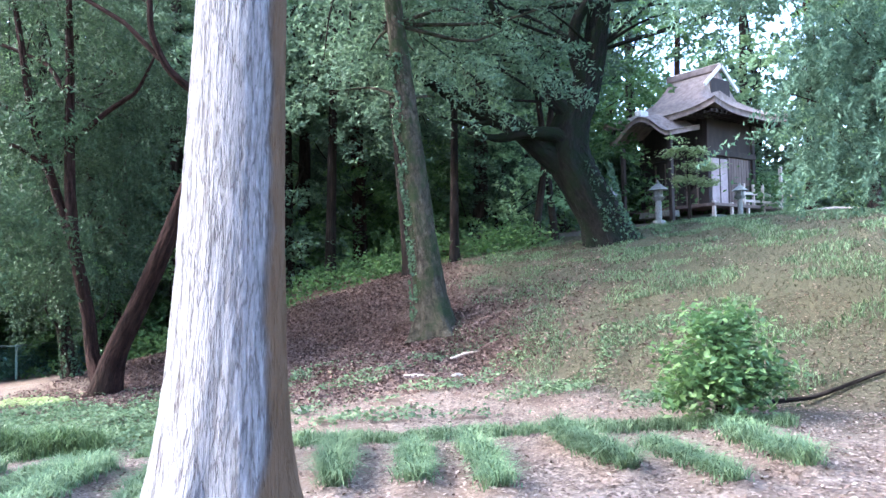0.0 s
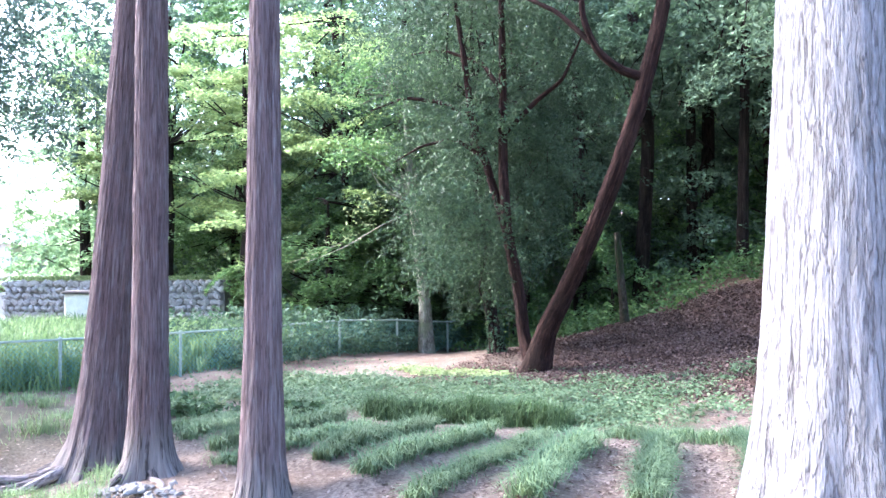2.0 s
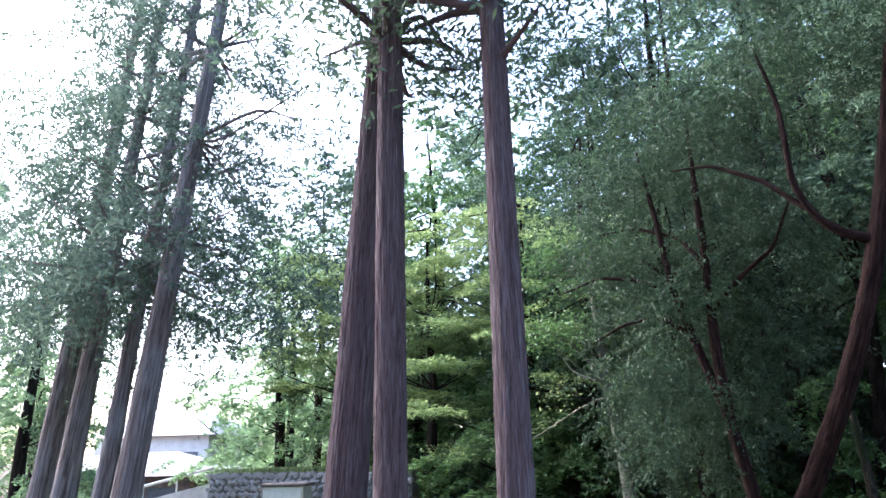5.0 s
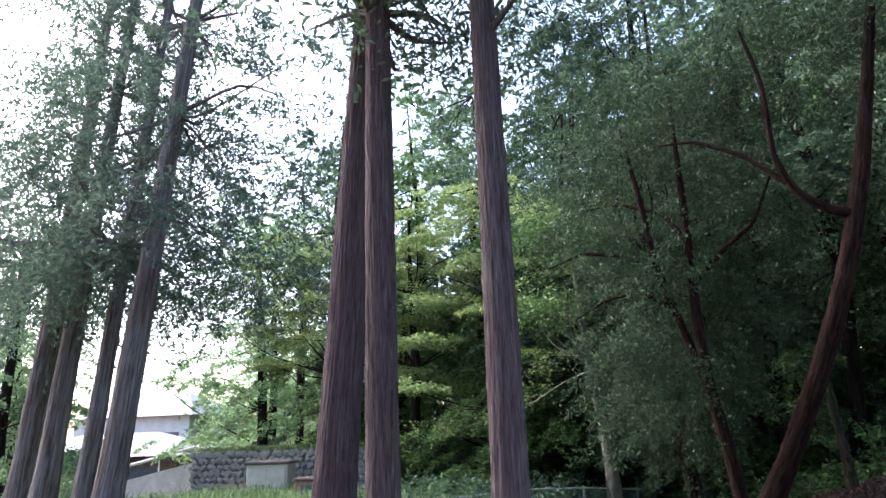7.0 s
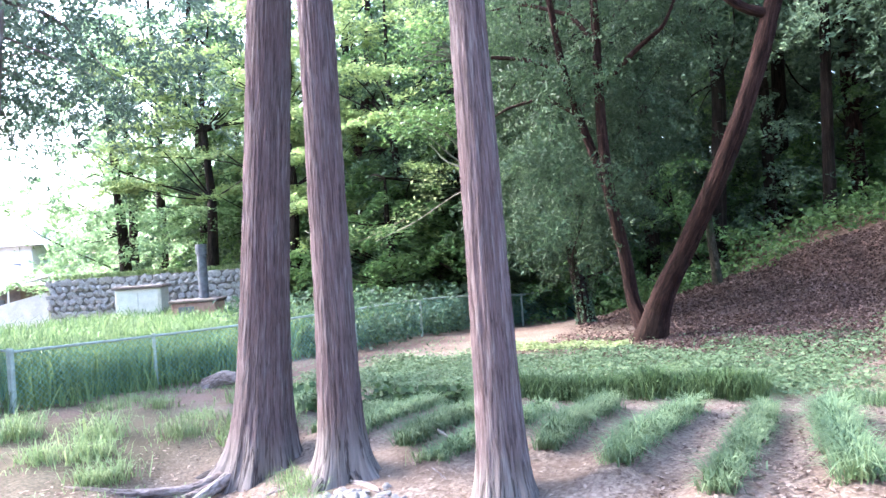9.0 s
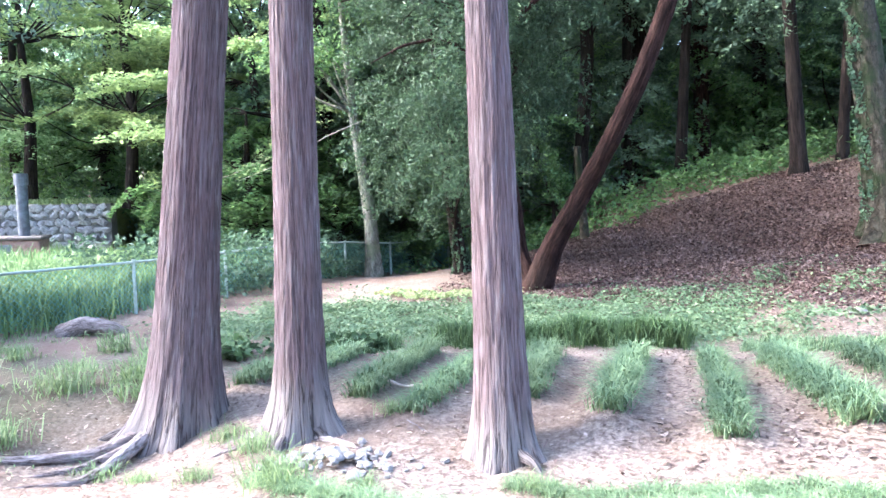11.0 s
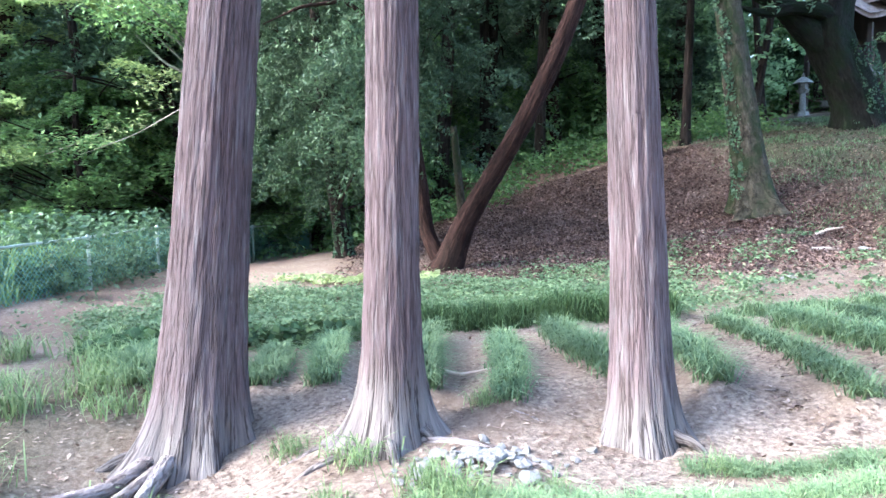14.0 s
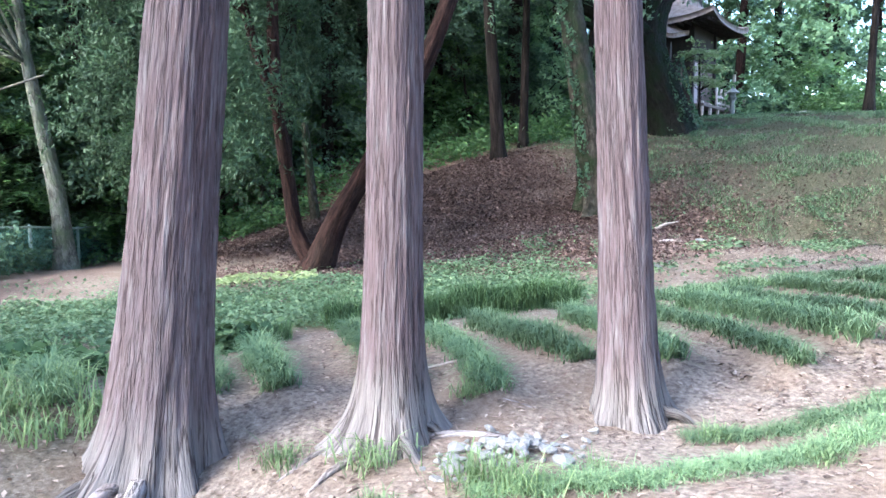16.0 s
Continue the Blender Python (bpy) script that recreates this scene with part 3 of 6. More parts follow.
def limbs_for(trunk, cc, count, r0, seed, sag=0.0, start=(0.35, 1.0)):
    """Branches from along the trunk out to some clump centres."""
    r = np.random.default_rng(seed)
    T = np.asarray(trunk, float)
    chunks = []
    for c in cc[r.choice(len(cc), min(count, len(cc)), replace=False)]:
        dz = np.abs(T[:, 2] - (c[2] - 0.25 * np.linalg.norm(T[:, :2] - c[:2], axis=1)))
        lo = int(len(T) * start[0])
        k = lo + int(np.argmin(dz[lo:]))
        a = T[k]
        mid = (a + c) / 2 + r.normal(0, 0.12, 3) * np.linalg.norm(c - a) + np.array([0, 0, 0.1 - sag])
        chunks.append(tube([a, mid, c], [r0, r0 * 0.6, r0 * 0.2], 6, max(0.2, np.linalg.norm(c - a) / 7), seed=seed)[0:2])
    return joined([(v, f) for v, f in chunks])


def tree(name, trunk, radii, bark, label, blobs=(), leaf=None, clumps=0, per=40, sigma=0.4, size=0.15, aspect=0.45, up=0.4, droop=0.0, flat=0.5,
         seg=20, step=0.12, flare=0.6, strips=0.0, rough=0.06, seed=1, limbs=0, limb_r=0.05, sag=0.0, group="", flare_h=0.35, lobes=5, start=(0.35, 1.0), shell=0.55, category="tree", spray=0.0, fan=0.0, sag_tip=0.35):
    base = np.array(trunk[0], float)
    t = thing(name, tuple(base), label, category, group)
    V, Fq = tube(np.asarray(trunk) - base, radii, seg, step, rough, seed, flare, flare_h, lobes, strips, close=False)
    part("trunk", raw_mesh("trunk", V, Fq, True), bark, t)
    if clumps:
        C, cc = clumped([(np.array(c) - base, r) for c, r in blobs], clumps, per, sigma, flat, seed, shell)
        if fan:
            C = boughs(cc, np.mean(np.asarray(trunk) - base, axis=0), per, fan, fan * 0.5, seed, sag_tip)
        elif spray:
            C = sprays(cc, np.mean(np.asarray(trunk) - base, axis=0), per, spray, sigma, seed)
        V, Ft = leaves(C, size, aspect, up, droop, seed)
        part("crown", raw_mesh("crown", V, Ft), leaf, t)["kind"] = "stuff"
        if limbs:
            V, Fq = limbs_for(np.asarray(trunk) - base, cc, limbs, limb_r, seed, sag, start)
            part("branchwork", raw_mesh("branchwork", V, Fq, True), bark, t)["kind"] = "stuff"
    return t


def cedar_crown(x, y, z0, z1, r):
    """Blobs of a narrow conifer crown between two heights."""
    out = []
    for k in range(7):
        f = k / 6
        out.append(((x, y, z0 + (z1 - z0) * f), (r * (1.05 - 0.8 * f), r * (1.05 - 0.8 * f), (z1 - z0) / 9)))
    return out


def buttress(t, x, y, angles, r0, seed, reach=0.55, high=0.32, bark=None):
    """Roots that run out from a trunk's foot and dive into the soil."""
    r = np.random.default_rng(seed)
    o = np.array(t.location)
    for a in angles:
        a = radians(a + r.uniform(-8, 8))
        L = reach * r.uniform(0.75, 1.3)
        w = r.uniform(-0.25, 0.25)
        pts = []
        for f, h in ((0.0, high), (0.28, high * 0.62), (0.5, high * 0.3), (0.75, 0.05), (1.0, -0.02), (1.15, -0.08)):
            q = 0.5 * r0 + L * f
            px, py = x + q * math.cos(a + w * f), y + q * math.sin(a + w * f)
            pts.append((px, py, gz(px, py) + h))
        V, Fq = tube(np.array(pts) - o, np.array([0.62, 0.5, 0.4, 0.3, 0.2, 0.08]) * r0, 14, 0.03, 0.12, seed + int(math.degrees(a)), strips=0.004, close=False)
        part("root", raw_mesh("root", V, Fq, True), bark or M_CEDAR, t)


# the pale trunk passed first and the three red-barked cedars beside the path
B = (-1.375, 3.764)
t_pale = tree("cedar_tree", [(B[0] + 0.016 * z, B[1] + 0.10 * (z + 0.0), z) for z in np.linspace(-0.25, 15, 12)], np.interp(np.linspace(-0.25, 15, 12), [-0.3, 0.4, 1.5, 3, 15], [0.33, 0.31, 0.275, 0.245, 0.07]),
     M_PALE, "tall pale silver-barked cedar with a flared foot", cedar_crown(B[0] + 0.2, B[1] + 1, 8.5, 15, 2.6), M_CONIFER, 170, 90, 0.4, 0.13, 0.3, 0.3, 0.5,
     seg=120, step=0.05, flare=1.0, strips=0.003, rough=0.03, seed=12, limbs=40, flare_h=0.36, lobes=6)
t_l = tree("cedar_tree", axis(-8.181, 5.0, 0.098, 0.012, -0.86, 14, 24), np.interp(np.linspace(-0.86, 14, 24), [-0.8, 0.0, 0.9, 2.2, 3.6, 14], [0.29, 0.258, 0.232, 0.21, 0.2, 0.06]),
     M_CEDAR, "leaning red-brown cedar with shredded bark and spreading roots", cedar_crown(-7, 5.2, 8, 14.5, 2.2), M_CONIFER, 150, 90, 0.4, 0.12, 0.3, 0.3, 0.5,
     seg=150, step=0.04, flare=1.05, strips=0.0055, rough=0.05, seed=23, limbs=40, flare_h=0.24, lobes=6)
t_m = tree("cedar_tree", axis(-6.924, 4.58, 0.015, -0.01, -0.55, 14, 24), np.interp(np.linspace(-0.55, 14, 24), [-0.5, 0.15, 0.9, 2.2, 3.3, 14], [0.19, 0.168, 0.155, 0.148, 0.143, 0.05]),
     M_CEDAR, "slim red-brown cedar with stringy bark beside a stone heap", cedar_crown(-6.8, 4.6, 6.4, 13.5, 2.0), M_CONIFER, 150, 90, 0.4, 0.12, 0.3, 0.3, 0.5,
     seg=120, step=0.04, flare=1.25, strips=0.0045, rough=0.05, seed=34, limbs=40, flare_h=0.17, lobes=4)
t_r = tree("cedar_tree", axis(-5.453, 4.509, -0.034, 0.041, -0.68, 14, 24), np.interp(np.linspace(-0.68, 14, 24), [-0.6, 0.15, 0.9, 2.2, 3.0, 14], [0.185, 0.162, 0.15, 0.137, 0.13, 0.05]),
     M_CEDAR, "straight purple-brown cedar standing on bare soil", cedar_crown(-5.6, 4.9, 5.8, 13.5, 2.0), M_CONIFER, 150, 90, 0.4, 0.12, 0.3, 0.3, 0.5,
     seg=120, step=0.04, flare=1.5, strips=0.004, rough=0.05, seed=45, limbs=40, flare_h=0.17, lobes=5)
buttress(t_l, -8.25, 4.97, (228, 268), 0.13, 12, 0.42, 0.17)
buttress(t_m, -6.94, 4.58, (262, 325), 0.10, 13, 0.34, 0.2)
buttress(t_r, -5.43, 4.5, (305,), 0.1, 14, 0.36, 0.16)

# the leaning red tree: one thick leaning stem and a second, winding one
LB = (-6.5, 12.62, gz(-6.5, 12.62) - 0.1)
lean_line = [LB, (-6.18, 12.47, 0.3), (-5.76, 12.35, 1.0), (-5.18, 12.1, 2.0), (-4.7, 11.95, 3.0), (-4.32, 11.9, 4.0), (-3.98, 11.9, 5.2), (-3.6, 11.9, 7.0), (-3.2, 11.9, 9)]
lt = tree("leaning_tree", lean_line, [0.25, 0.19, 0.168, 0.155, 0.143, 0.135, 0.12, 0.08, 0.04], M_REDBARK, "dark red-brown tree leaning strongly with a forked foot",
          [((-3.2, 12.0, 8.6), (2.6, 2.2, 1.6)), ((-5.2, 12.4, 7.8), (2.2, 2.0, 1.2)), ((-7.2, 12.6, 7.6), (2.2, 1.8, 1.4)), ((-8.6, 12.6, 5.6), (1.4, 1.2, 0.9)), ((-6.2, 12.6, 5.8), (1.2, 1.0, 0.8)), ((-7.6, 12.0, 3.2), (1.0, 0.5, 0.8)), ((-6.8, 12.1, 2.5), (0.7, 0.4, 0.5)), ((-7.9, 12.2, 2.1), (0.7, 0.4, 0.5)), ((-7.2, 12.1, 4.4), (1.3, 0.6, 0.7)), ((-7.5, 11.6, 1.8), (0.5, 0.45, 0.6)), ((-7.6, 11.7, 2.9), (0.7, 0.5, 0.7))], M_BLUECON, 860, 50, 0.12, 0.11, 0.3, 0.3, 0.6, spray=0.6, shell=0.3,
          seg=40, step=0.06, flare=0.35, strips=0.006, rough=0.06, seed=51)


def add_stem(t, line, radii, bark, seed, seg=20, step=0.08, strips=0.003):
    o = np.array(t.location)
    V, Fq = tube(np.asarray(line, float) - o, radii, seg, step, 0.06, seed, strips=strips, close=False)
    part("limb", raw_mesh("limb", V, Fq, True), bark, t)


add_stem(lt, [(-6.55, 12.65, -0.4), (-6.8, 12.85, 0.1), (-6.87, 12.88, 0.84), (-7.05, 12.7, 2.1), (-7.1, 12.64, 3.2), (-7.07, 12.6, 5.3), (-7.1, 12.6, 7.8)], [0.15, 0.125, 0.115, 0.105, 0.095, 0.075, 0.03], M_REDBARK, 3)
add_stem(lt, [(-7.05, 12.7, 2.1), (-7.45, 12.7, 3.35), (-7.7, 12.5, 4.4), (-7.83, 12.4, 5.7), (-8.1, 12.4, 7.3)], [0.085, 0.08, 0.07, 0.055, 0.02], M_REDBARK, 4)
add_stem(lt, [(-4.15, 11.9, 4.5), (-4.55, 11.7, 4.65), (-4.86, 11.5, 4.95), (-5.04, 11.3, 5.5), (-5.05, 11.3, 6.8), (-5.3, 11.3, 8)], [0.08, 0.07, 0.06, 0.05, 0.04, 0.02], M_REDBARK, 5)
add_stem(lt, [(-4.95, 11.45, 5.1), (-5.5, 11.4, 5.7), (-6.3, 11.4, 6.2), (-7.0, 11.4, 6.3)], [0.045, 0.04, 0.03, 0.012], M_REDBARK, 6)
add_stem(lt, [(-7.08, 12.64, 4.0), (-6.4, 12.7, 4.6), (-5.9, 12.7, 4.9), (-5.5, 12.8, 5.8)], [0.055, 0.045, 0.035, 0.015], M_REDBARK, 7)
add_stem(lt, [(-7.7, 12.5, 4.4), (-8.4, 12.4, 4.75), (-9.1, 12.3, 4.9), (-9.9, 12.2, 4.7)], [0.045, 0.04, 0.03, 0.012], M_REDBARK, 8)
add_stem(lt, [(-7.08, 12.6, 4.8), (-7.6, 12.8, 5.5), (-8.5, 12.8, 5.9), (-9.2, 12.7, 5.9)], [0.05, 0.04, 0.03, 0.012], M_REDBARK, 9)
add_stem(lt, [(-7.5, 12.6, 3.6), (-8.1, 12.5, 4.0), (-8.8, 12.4, 3.9), (-9.4, 12.3, 3.6)], [0.045, 0.035, 0.025, 0.01], M_REDBARK, 10)

# drooping grey-green conifer behind it, with ivy on its stem
dz = gz(-9.0, 15.2)
dt = tree("drooping_conifer", [(-8.5, 15.4, dz - 0.2), (-8.7, 15.3, dz + 1), (-8.9, 15.2, dz + 3), (-9.1, 15.2, dz + 6), (-9.1, 15.2, dz + 9)], [0.17, 0.14, 0.12, 0.09, 0.03], M_DARKBARK,
          "drooping grey-green conifer with hanging sprays of foliage",
          [((-9.0, 14.6, 2.0), (1.2, 1.2, 1.2)), ((-9.2, 14.8, 3.6), (1.2, 1.4, 1.3)), ((-8.3, 15.0, 2.6), (1.6, 1.2, 1.4)), ((-8.6, 15, 5.2), (2.2, 1.8, 1.3)), ((-9, 15, 7.2), (2.6, 2.2, 1.4)), ((-10.0, 14.4, 2.4), (0.6, 0.8, 0.7)), ((-7.6, 14.6, 3.6), (1.0, 0.9, 0.9)), ((-9.8, 14.5, 4.4), (0.6, 0.8, 0.6)), ((-8.0, 14.8, 1.6), (0.8, 0.6, 0.6)), ((-7.6, 13.6, 3.0), (1.0, 0.5, 1.2)), ((-6.7, 13.8, 3.4), (0.8, 0.5, 1.3)), ((-7.9, 13.9, 4.6), (1.3, 0.8, 0.9)), ((-6.4, 14.2, 5.2), (1.3, 0.9, 0.9)), ((-7.8, 13.7, 1.7), (0.7, 0.4, 0.6))],
          M_BLUECON, 1350, 46, 0.09, 0.105, 0.3, 0.25, 0.75, 0.8, spray=0.55, shell=0.25, seed=61, limbs=60, limb_r=0.035, sag=0.15, strips=0.002)

# ivy-grown tree on the slope
iz = gz(-0.6, 13.7)
tree("ivy_tree", [(-0.594 - 0.115 * z, 13.67 + 0.123 * z, z) for z in np.linspace(iz - 0.2, 13, 9)], np.interp(np.linspace(iz - 0.2, 13, 9), [0, 1, 3, 13], [0.36, 0.29, 0.25, 0.06]), M_MOSSY,
     "mossy grey-green tree with a flared foot on the slope", [((-1.6, 14.8, 9.2), (3.8, 3.4, 1.4)), ((-2.0, 15, 11.2), (3.4, 3.2, 1.6)), ((-0.6, 14.6, 7.6), (2.4, 2.0, 0.8)), ((1.4, 14.4, 9.4), (2.4, 2.2, 1.0)), ((-0.2, 15.4, 5.7), (1.7, 1.2, 0.7)), ((-2.4, 15.8, 5.8), (1.7, 1.4, 0.8)), ((3.0, 14.2, 8.2), (2.2, 1.8, 0.8)), ((0.8, 15.2, 6.3), (1.6, 0.8, 0.6)), ((1.9, 15.4, 5.7), (1.0, 0.6, 0.35))], M_CONIFER, 640, 60, 0.14, 0.13, 0.3, 0.35, 0.4,
     seg=48, step=0.06, flare=0.7, strips=0.006, rough=0.08, seed=71, limbs=50, spray=0.7)

# the great dark oak with its crooked limbs
oz = gz(3.47, 17.3)
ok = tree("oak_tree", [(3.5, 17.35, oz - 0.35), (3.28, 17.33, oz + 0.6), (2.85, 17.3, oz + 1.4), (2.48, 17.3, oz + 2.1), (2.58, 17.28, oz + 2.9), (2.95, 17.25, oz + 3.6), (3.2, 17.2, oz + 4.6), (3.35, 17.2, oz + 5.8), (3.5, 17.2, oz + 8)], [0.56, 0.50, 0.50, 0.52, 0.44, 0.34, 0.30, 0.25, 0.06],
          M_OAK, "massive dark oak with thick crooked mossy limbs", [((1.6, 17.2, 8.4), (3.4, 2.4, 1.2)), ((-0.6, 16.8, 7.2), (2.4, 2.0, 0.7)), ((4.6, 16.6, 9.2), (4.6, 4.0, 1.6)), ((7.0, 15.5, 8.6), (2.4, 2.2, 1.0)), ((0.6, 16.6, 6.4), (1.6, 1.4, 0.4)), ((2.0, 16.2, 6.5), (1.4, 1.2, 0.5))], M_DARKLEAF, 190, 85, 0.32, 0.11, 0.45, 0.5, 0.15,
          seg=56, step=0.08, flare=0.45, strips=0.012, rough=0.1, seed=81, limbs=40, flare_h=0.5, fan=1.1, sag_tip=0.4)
add_stem(ok, [(2.6, 17.3, oz + 1.8), (2.0, 17.25, 4.4), (1.3, 17.15, 5.02), (0.15, 17.0, 5.5), (-0.73, 16.9, 6.05), (-1.8, 16.8, 6.5)], [0.42, 0.33, 0.24, 0.18, 0.12, 0.03], M_OAK, 11, 24, 0.1, 0.006)
add_stem(ok, [(2.75, 17.1, 4.4), (2.2, 16.95, 4.78), (1.5, 16.85, 4.82), (0.8, 16.8, 4.68), (0.1, 16.6, 4.8)], [0.22, 0.18, 0.14, 0.1, 0.03], M_OAK, 15, 20, 0.1, 0.005)
add_stem(ok, [(2.75, 17.2, 4.9), (2.33, 17.15, 5.5), (1.74, 17.1, 6.4), (1.34, 17.05, 6.95), (1.01, 17.0, 7.45), (0.5, 16.9, 8.4)], [0.24, 0.2, 0.18, 0.17, 0.14, 0.05], M_OAK, 12, 20, 0.1, 0.005)
add_stem(ok, [(3.1, 17.2, 5.5), (2.89, 17.1, 6.0), (2.64, 17.05, 6.85), (2.73, 17.0, 7.5), (3.15, 16.9, 8.1), (3.5, 16.9, 9)], [0.2, 0.17, 0.15, 0.14, 0.12, 0.04], M_OAK, 13, 20, 0.1, 0.005)
add_stem(ok, [(0.9, 17.1, 5.2), (0.2, 16.8, 5.0), (-0.6, 16.5, 5.2)], [0.09, 0.06, 0.02], M_OAK, 14, 14, 0.1, 0.003)

# pale leaning tree at the fence and a thin stake by the leaning tree
pz = gz(-11.2, 16.2)
tree("pale_tree", [(-11.0, 16.2, pz - 0.1), (-11.05, 16.2, pz + 1.2), (-11.25, 16.3, pz + 2.4), (-11.5, 16.3, pz + 4), (-11.8, 16.4, pz + 7)], [0.2, 0.16, 0.14, 0.11, 0.06], M_PALEGREEN, "pale grey-green trunk standing at the fence",
     [((-11.8, 16.3, 6.5), (1.8, 1.6, 1.0)), ((-12.6, 16, 4.6), (1.3, 1.2, 0.5))], M_BROAD, 110, 45, 0.35, 0.12, 0.5, 0.5, 0.1, seed=91, limbs=30, flare=0.4)
sz = gz(-6.0, 17.0)
tree("thin_tree", [(-6.0, 17.0, sz - 0.1), (-6.1, 17.05, sz + 1.0), (-6.2, 17.1, sz + 2.2)], [0.11, 0.09, 0.08], M_MOSSY, "short thin broken trunk behind the leaning tree", seed=92, flare=0.2, seg=14)

# four tall grey trunks beyond the fence corner
for x, y, dx, dy, r0, sd in ((-13.65, 5.1, 0.02, 0.09, 0.215, 101), (-15.6, 5.55, -0.01, 0.09, 0.16, 102), (-17.2, 5.5, 0.0, 0.08, 0.22, 103), (-19.2, 5.8, 0.03, 0.06, 0.26, 104)):
    z0 = gz(x, y) - 0.15
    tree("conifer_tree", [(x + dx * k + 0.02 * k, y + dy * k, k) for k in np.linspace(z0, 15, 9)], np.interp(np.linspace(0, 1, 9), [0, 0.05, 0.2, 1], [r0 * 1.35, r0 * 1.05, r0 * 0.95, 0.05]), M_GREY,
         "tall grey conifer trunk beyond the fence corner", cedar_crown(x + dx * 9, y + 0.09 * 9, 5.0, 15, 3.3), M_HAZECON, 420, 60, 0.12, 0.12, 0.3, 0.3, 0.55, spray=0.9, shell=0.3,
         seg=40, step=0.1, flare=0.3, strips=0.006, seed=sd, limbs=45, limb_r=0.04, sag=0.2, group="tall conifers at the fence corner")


# light green maples in flat layers above the stone wall
def maple(x, y, h, spread, seed, low=1.8, leaf=None, label="light green maple with flat layered foliage", n=26, per=260, size=0.13, tip=0.2):
    r = np.random.default_rng(seed)
    z0 = 1.15 if x < -19 and y > 15 else gz(x, y)
    blobs = []
    for k in range(n):
        f = k / (n - 1)
        a = k * 2.4 + r.uniform(-0.4, 0.4)
        rr = spread * (1 - 0.55 * f ** 1.5) * r.uniform(0.5, 1.25)
        blobs.append(((x + rr * math.cos(a), y + rr * math.sin(a), z0 + low + (h - low) * f), (spread * 0.4, spread * 0.4, 0.14)))
    return tree("maple_tree", [(x, y, z0 - 0.2), (x + 0.2, y, z0 + h * 0.3), (x - 0.1, y + 0.1, z0 + h * 0.6), (x, y, z0 + h)], [0.2, 0.15, 0.1, 0.03], M_DARKBARK, label, blobs, leaf or M_MAPLE, n * 6, per // 2, 0.3, size, 0.6, 0.75, 0.1, 0.3,
                seed=seed, limbs=34, limb_r=0.035, flare=0.4, shell=0.2, group="maples", start=(0.2, 1.0), fan=spread * 0.42, sag_tip=tip)


maple(-19.6, 18.2, 8.5, 3.6, 111)
maple(-22.6, 17.4, 8.0, 3.3, 112, 2.4)
maple(-15.5, 18.5, 10.5, 3.4, 113, 3.0)
for x, y, h, sp, sd in ((-14.6, 16.6, 4.2, 2.2, 114), (-12.9, 18.0, 3.8, 2.0, 115), (-16.2, 19.0, 5.5, 2.4, 117), (-13.6, 19.6, 6.0, 2.6, 118), (-11.4, 19.4, 4.4, 2.0, 119)):
    maple(x, y, h, sp, sd, 0.9, M_BROAD, "dark green young maple with drooping layers", 18, tip=0.7)
maple(-29, 19, 10, 4.5, 116, 2.2, M_HAZELEAF, "maple with bright haze put into its pale green", 30)


# ---- woods ----
def wood_tree(x, y, h, seed, leaf, spread=2.6, low=2.2, bark=None, name="woodland_tree", label="tall woodland tree with dark dense foliage", r0=0.17, clumps=150, per=80, size=0.17, fan=1.25):
    r = np.random.default_rng(seed)
    z0 = gz(x, y)
    tr = [(x, y, z0 - 0.2), (x + r.normal(0, 0.2), y, z0 + h * 0.3), (x + r.normal(0, 0.4), y + r.normal(0, 0.3), z0 + h * 0.65), (x + r.normal(0, 0.6), y, z0 + h)]
    blobs = []
    for k in range(9):
        f = k / 8
        a = r.uniform(0, 2 * math.pi)
        d = spread * 0.45 * (1 - 0.5 * f)
        blobs.append(((x + d * math.cos(a), y + d * math.sin(a), z0 + low + (h - low) * f), (spread * (0.75 - 0.3 * f), spread * (0.75 - 0.3 * f), h * 0.075)))
    return tree(name, tr, [r0 * 1.25, r0, r0 * 0.7, 0.03], bark or M_DARKBARK, label, blobs, leaf, clumps, per, 0.5, size, 0.5, 0.45, 0.25, 0.6, seed=seed, limbs=18, limb_r=0.035, seg=12, step=0.4, flare=0.3, group="woodland trees", start=(0.2, 1.0), fan=fan, sag_tip=0.5, shell=0.35)


